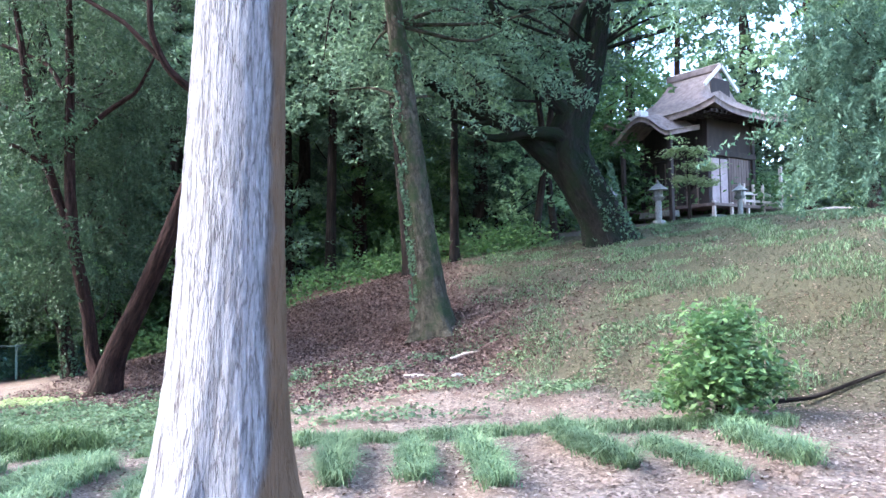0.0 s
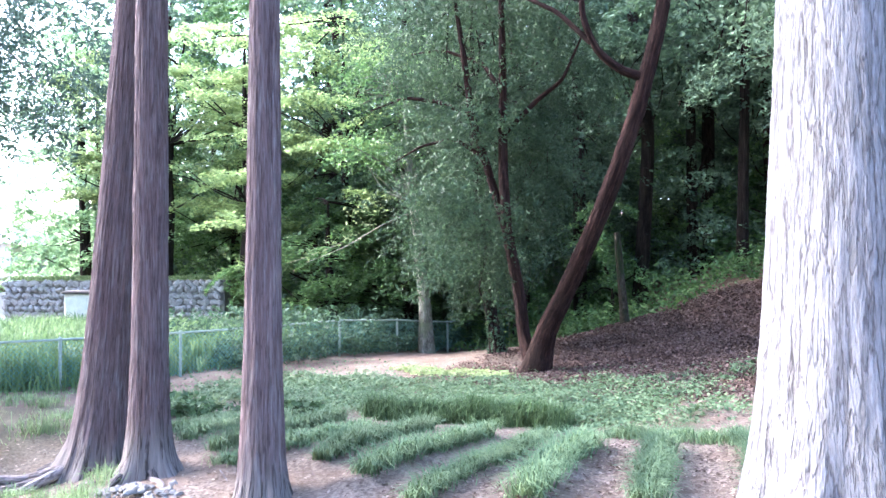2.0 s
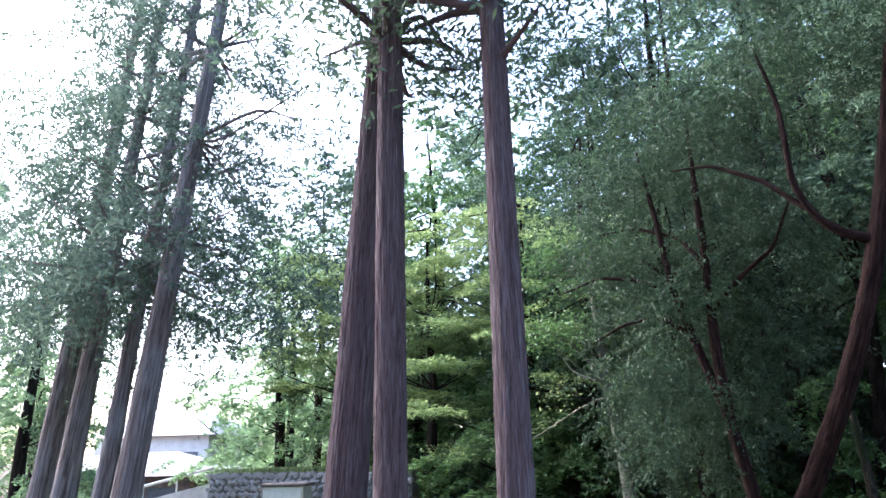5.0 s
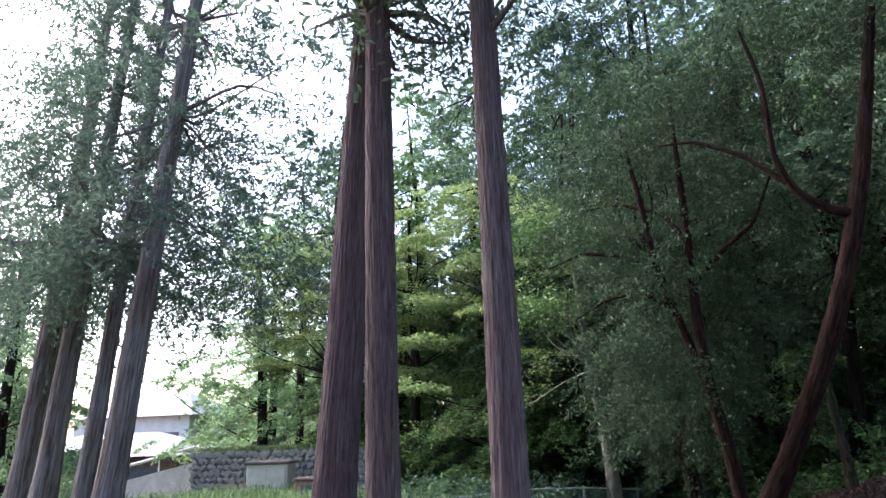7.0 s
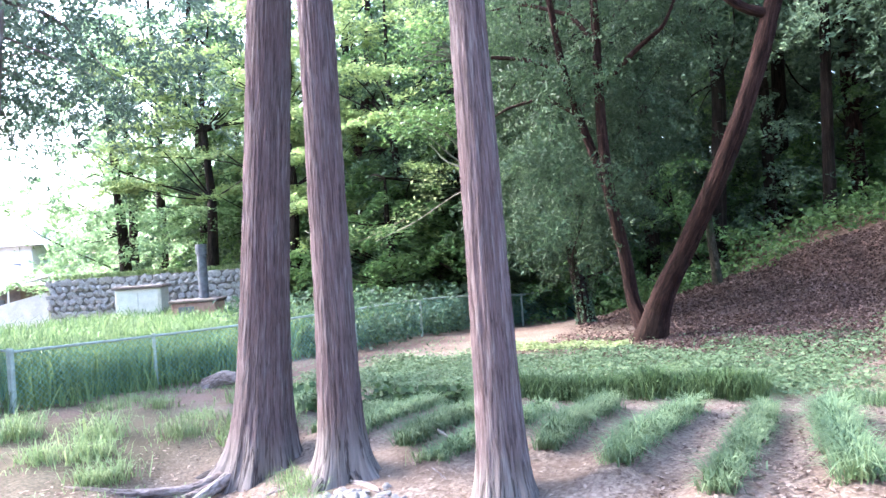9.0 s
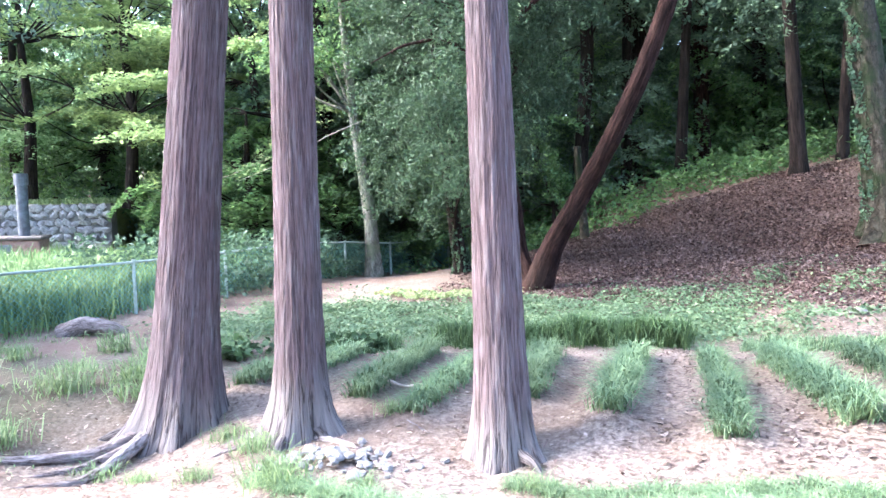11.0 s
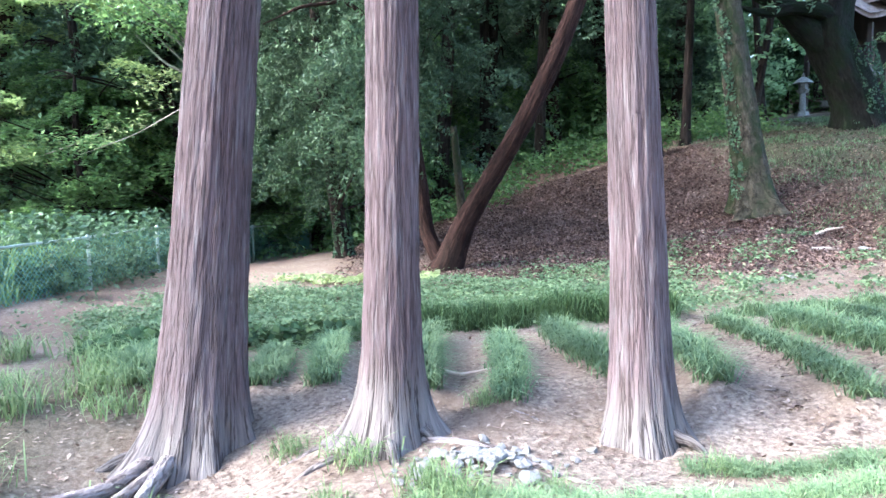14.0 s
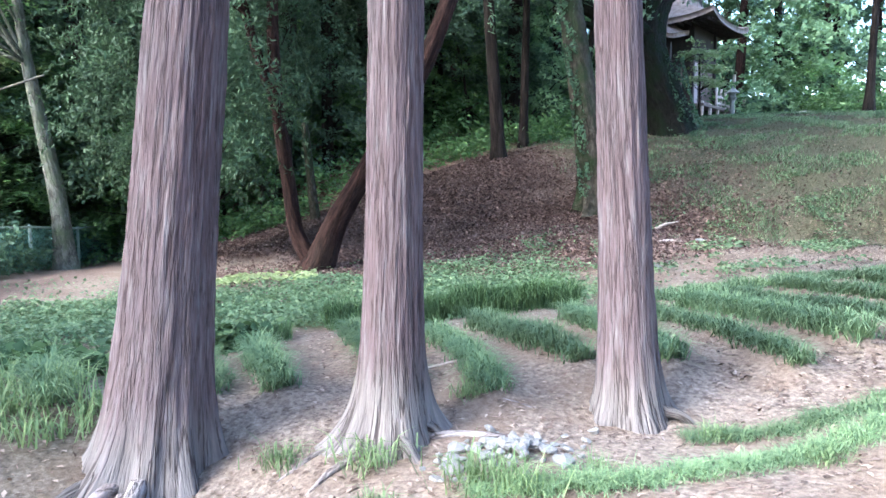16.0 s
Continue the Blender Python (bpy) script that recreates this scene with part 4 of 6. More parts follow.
spots = []
wr = np.random.default_rng(5)
for ring, (d0, count) in enumerate(((20.5, 11), (25, 14), (31, 17), (39, 20))):
    for k in range(count):
        az = radians(-50 + 102 * (k + 0.5 * (ring % 2)) / (count - 1))
        d = d0 + wr.uniform(-1.6, 1.6)
        x, y = -3.5 + d * math.sin(az), 1.5 + d * math.cos(az)
        if ring == 3 and k % 3 == 1 and x < -6 or math.hypot(x - 8, y - 25) < 4.6 or (x > 3.5 and y < 24) or (x > 1 and x < 9 and y < 24) or (x < -16 and y < 19):
            continue
        spots.append((x, y, ring))
for k, (x, y, ring) in enumerate(spots):
    mat = (M_CONIFER, M_DARKLEAF, M_DARKLEAF, M_CONIFER, M_BROAD)[k % 5] if ring else (M_DARKLEAF, M_CONIFER)[k % 2]
    if x > -0.5:
        mat = (M_BROAD, M_HAZELEAF, M_DARKLEAF)[k % 3]
    tall = 3.5 if x > -11 else 0
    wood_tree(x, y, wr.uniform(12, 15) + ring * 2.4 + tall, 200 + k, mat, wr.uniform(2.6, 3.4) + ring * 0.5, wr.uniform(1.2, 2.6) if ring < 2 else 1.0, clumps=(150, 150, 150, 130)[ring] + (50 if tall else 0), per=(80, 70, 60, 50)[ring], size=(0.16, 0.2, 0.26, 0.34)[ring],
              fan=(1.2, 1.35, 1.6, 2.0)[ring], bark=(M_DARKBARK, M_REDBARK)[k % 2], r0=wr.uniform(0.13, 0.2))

# leafy trees beyond the terrace and on the open side, haze painted in as paler green
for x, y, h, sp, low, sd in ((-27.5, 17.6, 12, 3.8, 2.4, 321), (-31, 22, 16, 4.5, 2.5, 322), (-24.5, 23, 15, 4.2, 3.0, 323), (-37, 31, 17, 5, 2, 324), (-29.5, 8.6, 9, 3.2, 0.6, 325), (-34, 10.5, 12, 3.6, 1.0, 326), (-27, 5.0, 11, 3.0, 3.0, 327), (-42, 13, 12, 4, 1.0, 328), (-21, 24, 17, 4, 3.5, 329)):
    wood_tree(x, y, h, sd, M_HAZELEAF, sp, low, label="leafy tree with bright haze put into its pale green", clumps=170, per=85, size=0.17, r0=0.2)
for x, y, h, sd in ((-11.5, 20, 20, 331), (-8.2, 20.2, 20, 332), (-14.5, 20.5, 17, 333), (-5.0, 22, 16, 334), (-1.5, 22.5, 16, 335)):
    wood_tree(x, y, h, sd, M_DARKLEAF if sd % 2 else M_CONIFER, 3.0, 3.2, clumps=300, per=85, size=0.14)

for x, y, h, sd in ((-18.5, 22.5, 14, 341), (-23, 21, 12.5, 342), (-26.5, 20.5, 12, 343)):
    wood_tree(x, y, h, sd, M_BROAD, 3.2, 1.5, label="mid-green leafy tree behind the terrace", clumps=190, per=80, size=0.17)

# trees round the shrine
for x, y, h, sd, lf in ((15.0, 27, 12, 301, M_BROAD), (19, 22.5, 11, 302, M_BROAD), (4.2, 27, 13, 303, M_BROAD), (12, 30, 15, 304, M_CONIFER), (18, 27, 14, 305, M_HAZELEAF), (20, 16, 9, 306, M_BROAD)):
    wood_tree(x, y, h, sd, lf, 3.2, 1.0, label="leafy woodland tree beside the shrine", clumps=150, per=70)


def thicket(name, cx, cy, rx, ry, h, leaf, seed, clumps=90, per=45, size=0.14, label="dense green undergrowth", cat="undergrowth", aspect=0.5, sigma=0.28, turn=0.0):
    r = np.random.default_rng(seed)
    c, s = math.cos(turn), math.sin(turn)
    a = r.uniform(-1, 1, (clumps, 2))
    px, py = cx + rx * a[:, 0] * c - ry * a[:, 1] * s, cy + rx * a[:, 0] * s + ry * a[:, 1] * c
    hz = ground_z(px, py) + h * r.uniform(0.15, 1, clumps) * (1 - 0.5 * np.abs(a[:, 1]))
    cc = np.stack([px, py, hz], 1)
    P = (cc[:, None] + r.normal(0, sigma, (clumps, per, 3)) * np.array([1, 1, 0.6])).reshape(-1, 3)
    P[:, 2] = np.maximum(P[:, 2], ground_z(P[:, 0], P[:, 1]) + 0.02)
    V, Ft = leaves(P, size, aspect, 0.5, 0.1, seed)
    return solid(name, raw_mesh(name, V, Ft), leaf, label, cat, kind="stuff")


thicket("undergrowth", -3.5, 19.2, 5.5, 1.1, 0.5, M_BROAD, 401, 170, turn=0.12, label="bright green undergrowth along the edge of the wood")
# lighter leaf colours here stand in for glare over the deep wood
for k, (x, y, h, sp) in enumerate(((-9.6, 18.4, 3.0, 1.5), (-7.2, 19.6, 3.4, 1.7), (-5.2, 21.0, 3.6, 1.8), (-3.0, 21.4, 3.2, 1.7), (-0.9, 21.2, 3.4, 1.6), (0.9, 22.2, 3.4, 1.7), (-6.2, 23.2, 4.2, 2.0), (-1.8, 23.6, 4.2, 2.0), (2.2, 24.2, 4.0, 1.8), (-9.2, 21.8, 4.0, 2.0), (-11.6, 22.0, 4.0, 2.0))):
    wood_tree(x, y, h, 380 + k, (M_BROAD, M_BROAD, M_CONIFER)[k % 3], sp, 0.35, name="understory_tree", label="low dark green understory tree with drooping boughs", r0=0.05, clumps=75, per=80, size=0.12, fan=0.85)
thicket("undergrowth", -9, 24, 8, 3, 2.6, M_BROAD, 402, 300, 60, 0.2, sigma=0.45, label="dark undergrowth deep in the wood")
thicket("undergrowth", 3, 26, 7, 3, 2.2, M_BROAD, 403, 260, 60, 0.2, sigma=0.45, label="dark undergrowth deep in the wood")
thicket("undergrowth", -18, 21, 5, 2, 2.6, M_DARKLEAF, 404, 260, 60, 0.2, sigma=0.45, label="dark undergrowth deep in the wood")
thicket("undergrowth", 15.5, 21.5, 3.2, 2.5, 1.6, M_BROAD, 405, 200, 50, 0.16, label="leafy green bushes beside the shrine")
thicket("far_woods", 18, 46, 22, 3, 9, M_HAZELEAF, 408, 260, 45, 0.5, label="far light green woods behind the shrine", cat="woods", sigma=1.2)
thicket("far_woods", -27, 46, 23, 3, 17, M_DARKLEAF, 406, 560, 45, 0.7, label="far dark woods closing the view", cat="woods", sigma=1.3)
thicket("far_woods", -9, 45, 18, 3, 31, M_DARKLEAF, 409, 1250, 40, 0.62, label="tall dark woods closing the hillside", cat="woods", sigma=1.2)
# never in view: added behind the camera to keep sky light off facing surfaces
thicket("far_woods", -4, -15, 20, 3, 15, M_DARKLEAF, 410, 620, 40, 0.85, label="unseen woods added behind the camera to block sky light", cat="woods", sigma=1.2)
thicket("far_woods", -46, 34, 10, 4, 10, M_HAZELEAF, 407, 260, 45, 0.5, label="far woods with bright haze put into their pale green", cat="woods", sigma=1.0)

# ---- planted rows and grasses ----
def grass_row(name, line, width, height, density, mat, label, seed, group="", spread=1.5, blade=0.008, cat="grass row"):
    r = np.random.default_rng(seed)
    L = np.asarray(line, float)
    d = np.r_[0, np.cumsum(np.linalg.norm(np.diff(L, axis=0), axis=1))]
    n = int(density * d[-1])
    s = r.uniform(0, d[-1], n)
    tussock = np.round(s / 0.27) * 0.27 + r.normal(0, 0.06, n)
    s = np.clip(np.where(r.random(n) < 0.85, tussock, s), 0, d[-1])
    x, y = np.interp(s, d, L[:, 0]), np.interp(s, d, L[:, 1])
    off = np.clip(r.normal(0, 0.4, n), -1, 1)
    wob = 1 + 0.35 * wave_noise(s, s * 0, 0.7, seed)
    a = np.arctan2(L[-1, 1] - L[0, 1], L[-1, 0] - L[0, 0])
    x, y = x - np.sin(a) * off * width * 0.5 * wob + r.normal(0, 0.02, n), y + np.cos(a) * off * width * 0.5 * wob + r.normal(0, 0.02, n)
    h = height * (1 - 0.45 * off ** 2) * (1 + 0.25 * wave_noise(s, s * 0 + 3, 0.5, seed + 1))
    P = np.stack([x, y, ground_z(x, y) - 0.01], 1)
    o = np.array([L[0, 0], L[0, 1], gz(*L[0])])
    V, Ft = blades(P - o, h, blade, spread, seed, 0.85)
    ob = solid(name, raw_mesh(name, V, Ft), mat, label, cat, group, "stuff")
    ob.location = o
    return ob


for k, (a, b) in enumerate(ROWS):
    m = ((a[0] + b[0]) / 2 + 0.05 * math.sin(k * 2.1), (a[1] + b[1]) / 2)
    grass_row("mondo_grass_row", [a, m, b], 0.27 + 0.05 * math.sin(k * 1.7), 0.17 + 0.03 * math.cos(k * 2.3), 1250, M_MONDO, "planted row of arching green mondo grass", 500 + k, "rows of mondo grass", 1.25, 0.0095)
for k, (line, w, h, lab) in enumerate(((((-6.85, 7.95), (-5.5, 8.02), (-4.15, 7.9)), 0.5, 0.33, "long clipped hedge of dark green mondo grass"),
                                       (((-8.85, 7.8), (-8.1, 7.75), (-7.3, 7.65)), 0.42, 0.22, "short dark green strip of mondo grass"),
                                       (((-3.6, 7.75), (-2.6, 7.55), (-1.7, 7.35)), 0.4, 0.16, "low green strip of mondo grass"),
                                       (((-1.7, 7.25), (0.2, 7.2), (1.9, 7.1), (3.0, 6.9)), 0.35, 0.14, "low green strip of mondo grass"))):
    grass_row("mondo_grass_hedge", line, w, h, 2600 if k == 0 else 1500, M_HEDGE if k < 2 else M_MONDO, lab, 540 + k, "edging strips", 0.75)
for k, (line, h) in enumerate(((((-5.3, 4.05), (-4.8, 3.93), (-4.2, 3.9), (-3.7, 3.98)), 0.09), (((-6.75, 3.62), (-6.2, 3.5), (-5.5, 3.5), (-4.8, 3.55), (-4.1, 3.7), (-3.3, 3.9)), 0.10), (((-3.3, 4.0), (-2.4, 4.1)), 0.1))):
    grass_row("grass_strip", line, 0.26, h * 0.8, 2000, M_MONDO, "low ragged strip of grass beside the path", 560 + k, "grass strips", 1.6, 0.005)

thicket("leafy_plants", -8.15, 7.55, 0.6, 0.2, 0.2, M_HEDGE, 571, 40, 26, 0.1, "broad dark green leaves at the end of a planted strip", "plants", 0.85, 0.09)
thicket("leafy_plants", -9.3, 6.9, 0.5, 0.3, 0.18, M_HEDGE, 572, 26, 24, 0.1, "broad dark green leaves beside the trodden path", "plants", 0.85, 0.1)

# weeds in ragged tufts
tr = np.random.default_rng(600)
tuft_me = []
for k in range(6):
    n = 130
    P = np.concatenate([tr.normal(0, 0.09, (n, 2)), np.zeros((n, 1))], 1)
    V, Ft = blades(P, 0.13 + 0.02 * k, 0.008, 1.1, 610 + k, 0.7)
    me = raw_mesh("weed_tuft", V, Ft)
    me.materials.append(M_WEED)
    tuft_me.append(me)


def tuft(x, y, s, k, lab="ragged tuft of pale green weeds on bare soil", name="weed_tuft"):
    ob = tagged(new(name, tuft_me[k % 6]), lab, "weeds", "weed tufts", "stuff")
    ob.matrix_world = pose(x, y, gz(x, y) - 0.01, 0, 0, k * 77) @ Matrix.Diagonal((s, s, s * 0.95, 1))
    return ob


for k in range(48):
    x, y = tr.uniform(-12.6, -8.7), tr.uniform(3.0, 7.6)
    if wave_noise(np.array(x), np.array(y), 1.6, 9) > -0.05 and not (x > -9.2 and y < 5.2):
        tuft(x, y, tr.uniform(0.8, 1.7), k)
for k, (x, y, s) in enumerate(((-7.12, 4.28, 0.95), (-6.7, 3.78, 0.85), (-6.55, 3.6, 0.8), (-8.35, 4.15, 0.9), (-7.55, 4.6, 0.8), (-5.15, 4.0, 0.6), (-7.2, 3.7, 0.6), (-6.1, 3.7, 0.5), (-9.3, 3.9, 1.0), (-9.8, 4.3, 1.2), (-5.0, 3.4, 0.6), (-4.2, 3.35, 0.5), (-7.6, 3.7, 0.5), (-6.35, 4.9, 0.6), (-10.2, 4.0, 1.1), (-8.9, 5.3, 1.4), (-9.2, 5.6, 1.5), (-9.0, 6.0, 1.3), (-9.6, 5.2, 1.4), (-9.4, 6.3, 1.6), (-8.6, 5.6, 1.2))):
    tuft(x, y, s, k + 3)


def scatter(name, count, x0, x1, y0, y1, mask, size, aspect, mat, label, cat, seed, lift=0.015, up=0.7, z_jit=0.0):
    r = np.random.default_rng(seed)
    x, y = r.uniform(x0, x1, count), r.uniform(y0, y1, count)
    keep = r.random(count) < mask(x, y)
    x, y = x[keep], y[keep]
    z = ground_z(x, y) + lift + r.uniform(0, 1, len(x)) * z_jit * (0.35 + 0.65 * smooth01(0.5 + wave_noise(x, y, 1.3, seed)))
    V, Ft = leaves(np.stack([x, y, z], 1), size, aspect, up, 0, seed)
    return solid(name, raw_mesh(name, V, Ft), mat, label, cat, kind="stuff")


scatter("leaf_litter", 190000, -8.5, 3.5, 9.5, 18, lambda x, y: 0.9 * litter_mask(x, y) ** 1.5 + 0.05, 0.062, 0.5, M_LITTER, "reddish-brown dry leaf litter covering the slope", "leaf litter", 701, 0.02, 0.6, 0.05)
scatter("leaf_litter", 80000, -9.5, 5, 3.0, 10.5, lambda x, y: 0.25 + 0.5 * smooth01(wave_noise(x, y, 1.2, 77) + (x + 3.5) / 4), 0.042, 0.5, M_DRYLEAF, "scattered dry leaves on bare soil", "leaf litter", 702, 0.008, 0.85)
scatter("leaf_litter", 26000, -1.5, 9, 7.5, 21, lambda x, y: 0.15 + 0.6 * smooth01(wave_noise(x, y, 1.7, 79) * 2), 0.055, 0.5, M_DRYLEAF, "brown dry leaves lying in the hillside turf", "leaf litter", 706, 0.012, 0.8)
scatter("leaf_litter", 20000, -4.5, 4.5, 3.6, 7.6, lambda x, y: 0.25 + 0.6 * smooth01(wave_noise(x, y, 0.9, 85) * 2), 0.042, 0.55, M_DRYLEAF, "pale dry leaves thick between the planted strips", "leaf litter", 708, 0.012, 0.75)
scatter("twig_litter", 16000, -10, 4, 2.8, 9.5, lambda x, y: 0.3 + 0.6 * smooth01(wave_noise(x, y, 1.0, 75) * 2), 0.09, 0.07, M_LITTER, "thin dry twigs and needles scattered on the soil", "twigs", 707, 0.008, 0.92)
scatter("ground_cover", 95000, -12, -1.5, 7.7, 13.0, lambda x, y: 0.85 * cover_mask(x, y) + 0.03, 0.05, 0.8, M_COVER, "low creeping green ground-cover plants", "ground cover", 703, 0.03, 0.65, 0.09)
scatter("ground_cover", 13000, -3, 3, 8.0, 12.5, lambda x, y: 0.9 * (wave_noise(x, y, 1.5, 78) > 0.15), 0.06, 0.7, M_COVER, "scattered low green seedlings in the litter", "ground cover", 704, 0.03, 0.6, 0.08)
scatter("yellow_ground_cover", 2000, -9.3, -6.6, 11.0, 12.4, lambda x, y: 0.9 * (np.abs(y - 11.9 + 0.25 * (x + 8)) < 0.35 + 0.2 * wave_noise(x, y, 0.8, 5)), 0.09, 0.7, M_YELLOW, "yellow-green seedlings at the edge of the path", "ground cover", 705, 0.04, 0.6, 0.08)


def scatter_blades(name, count, x0, x1, y0, y1, mask, height, width, spread, mat, label, cat, seed, bend=0.6):
    r = np.random.default_rng(seed)
    x, y = r.uniform(x0, x1, count), r.uniform(y0, y1, count)
    keep = r.random(count) < mask(x, y)
    x, y = x[keep], y[keep]
    V, Ft = blades(np.stack([x, y, ground_z(x, y) - 0.01], 1), height, width, spread, seed, bend)
    return solid(name, raw_mesh(name, V, Ft), mat, label, cat, kind="stuff")


scatter_blades("hill_grass", 110000, -1.5, 9, 8, 21, lambda x, y: grassy_mask(x, y) * (0.35 + 0.5 * smooth01(wave_noise(x, y, 1.4, 81) * 2)), 0.05, 0.008, 1.8, M_STRAW, "thin straw-coloured grass on the hillside", "grass", 711, 0.8)
scatter_blades("hill_weeds", 90000, -1.5, 9, 8, 21, lambda x, y: grassy_mask(x, y) * smooth01(wave_noise(x, y, 1.8, 82) * 2.5 + 0.3), 0.095, 0.012, 1.4, M_COVER, "patches of green weeds on the hillside", "grass", 712, 0.7)
scatter_blades("path_side_grass", 26000, -17.5, -8.5, 1.6, 8.5, lambda x, y: (0.35 + 0.65 * smooth01((-11.2 - x) / 1.0)) * 0.9 * smooth01(wave_noise(x, y, 1.1, 83) * 2.5 + 0.3) * (1 - path_mask(x, y)), 0.07, 0.01, 1.2, M_WEED, "thin pale green grass on bare soil", "grass", 713)


def reed_mask(x, y):
    edge = -13.05 + 0.09 * np.clip(y - 6, 0, 12)
    return ((x < edge - 0.12) & (y > 5.8 + 0.08 * (x + 13))) * 1.0


scatter_blades("reed_bed", 42000, -24, -11.4, 5.5, 16, lambda x, y: reed_mask(x, y) * (0.45 + 0.55 * smooth01((x + 18) / 4)), 0.78, 0.032, 0.55, M_REED, "dense bright green reeds behind the fence", "reeds", 721, 0.7)
scatter("fence_bushes", 26000, -15, -10.2, 10.5, 19, lambda x, y: 1.0 * ((x < -12.0 + 0.09 * (y - 6)) & (wave_noise(x, y, 1.2, 84) > -0.3)), 0.12, 0.5, M_DARKLEAF, "leafy green bushes growing through the fence", "bushes", 722, 0.05, 0.4, 1.15)
scatter_blades("fence_foot_grass", 5200, -14.2, -11.0, 5.2, 17, lambda x, y: 1.0 * (np.abs(x - (-13.05 + 0.09 * np.clip(y - 6, 0, 12))) < 0.3), 0.38, 0.02, 0.9, M_REED, "long grass along the foot of the fence", "grass", 723)

# ---- roots, stones, sticks ----
M_STONE = plain_mat("grey_stone", (0.11, 0.104, 0.096), (0.235, 0.224, 0.208), 9, 0.85)
M_WALLSTONE = plain_mat("wall_stone", (0.2, 0.19, 0.185), (0.43, 0.42, 0.41), 3, 0.9)
M_DRYWOOD = plain_mat("bleached_wood", (0.26, 0.2, 0.16), (0.48, 0.41, 0.35), 8, 0.85, (1, 1, 1))


def ground_line(pts, sink=0.0):
    return [(x, y, gz(x, y) + dz - sink) for x, y, dz in pts]


def root(pts, r0, seed, mat=None, name="tree_root", label="bleached surface root running over bare soil"):
    L = np.array(ground_line(pts, 0.04 if mat is None else 0.0))
    o = L[0]
    V, Fq = tube(L - o, np.linspace(r0, r0 * 0.3, len(L)) * (0.62 if mat is None else 1.0), 12, 0.04, 0.15, seed, strips=0.002, close=False)
    ob = solid(name, raw_mesh(name, V, Fq, True), mat or M_ROOT, label, "root", "surface roots")
    ob.location = o


root([(-8.42, 4.72, 0.10), (-8.6, 4.4, 0.06), (-8.9, 4.0, 0.05), (-9.25, 3.75, 0.03), (-9.7, 3.6, -0.02)], 0.095, 1)
root([(-8.3, 4.62, 0.14), (-8.36, 4.25, 0.06), (-8.33, 3.92, 0.04), (-8.45, 3.6, 0.02), (-8.75, 3.3, -0.03)], 0.09, 2)
root([(-8.38, 4.6, 0.08), (-8.52, 4.2, 0.04), (-8.62, 3.85, 0.02), (-8.9, 3.6, -0.03)], 0.08, 3)
root([(-7.05, 4.45, 0.05), (-7.2, 4.36, 0.045), (-7.35, 4.25, 0.05), (-7.45, 4.15, 0.03), (-7.65, 3.95, -0.02)], 0.05, 5)
root([(-7.1, 4.6, 0.04), (-7.35, 4.55, 0.045), (-7.6, 4.4, 0.03), (-7.75, 4.3, -0.02)], 0.045, 6)
root([(-6.75, 4.45, 0.04), (-6.55, 4.4, 0.04), (-6.3, 4.27, 0.04), (-6.05, 4.0, 0.035), (-5.82, 3.8, 0.02), (-5.7, 3.6, -0.03)], 0.055, 7)
root([(-3.9, 4.1, 0.0), (-3.6, 3.9, 0.03), (-3.3, 3.6, 0.03), (-2.9, 3.3, -0.01)], 0.06, 11)
root([(-9.3, 4.2, -0.01), (-9.0, 4.15, 0.03), (-8.75, 4.25, 0.02)], 0.03, 12)
root([(-6.86, 5.9, 0.02), (-6.75, 5.65, 0.05), (-6.5, 5.55, 0.04), (-6.2, 5.45, 0.04), (-6.04, 5.38, 0.03)], 0.02, 13, M_DRYWOOD, "stick", "pale crooked dead stick on the soil")
root([(-5.9, 4.6, 0.0), (-6.2, 4.75, 0.03), (-6.5, 4.8, 0.02)], 0.03, 14)
for k, (x, y) in enumerate(((-0.07, 12.2), (-0.77, 11.0))):
    root([(x - 0.25, y, 0.03), (x, y + 0.02, 0.05), (x + 0.22, y - 0.02, 0.03)], 0.04, 20 + k, M_DRYWOOD, "stick", "short pale piece of dead wood on the litter")
root([(0.4, 21.6, 0.05), (0.9, 21.6, 0.06), (1.5, 21.7, 0.05)], 0.09, 23, M_DRYWOOD, "log", "pale fallen log across the slope")
root([(-12.3, 7.9, 0.0), (-12.0, 8.0, 0.14), (-11.6, 8.05, 0.12), (-11.4, 8.1, 0.02)], 0.16, 24, M_ROOT, "log", "short weathered grey log beside the fence")
for k, (a, b, c) in enumerate((((9.2, 19.8), (10.2, 20.0), (11.6, 19.6)), ((9.7, 20.5), (10.6, 20.1), (12.0, 20.2)), ((10.6, 19.6), (11.4, 20.1), (11.8, 20.7)))):
    root([(*a, 0.03), (*b, 0.15), (*c, 0.08)], 0.06, 25 + k, M_DRYWOOD, "fallen_branch", "fallen dead branch lying beside the shrine")


def pebble_mesh(name, seed, mat):
    bm = bmesh.new()
    bmesh.ops.create_icosphere(bm, subdivisions=2, radius=1.0)
    r = np.random.default_rng(seed)
    ph = r.uniform(0, 6, 6)
    for v in bm.verts:
        c = v.co.copy()
        k = 1 + 0.16 * math.sin(3 * c.x + ph[0]) + 0.14 * math.sin(4 * c.y + ph[1]) + 0.1 * math.sin(5 * c.z + ph[2])
        q = Vector((round(c.x * 1.6 + ph[3]) - ph[3], round(c.y * 1.6 + ph[4]) - ph[4], round(c.z * 1.6) * 1.0)) / 1.6
        v.co = (c * 0.6 + q * 0.4) * k
        v.co.z *= 0.65
    me = bpy.data.meshes.new(name)
    bm.to_mesh(me)
    bm.free()
    me.materials.append(mat)
    return me


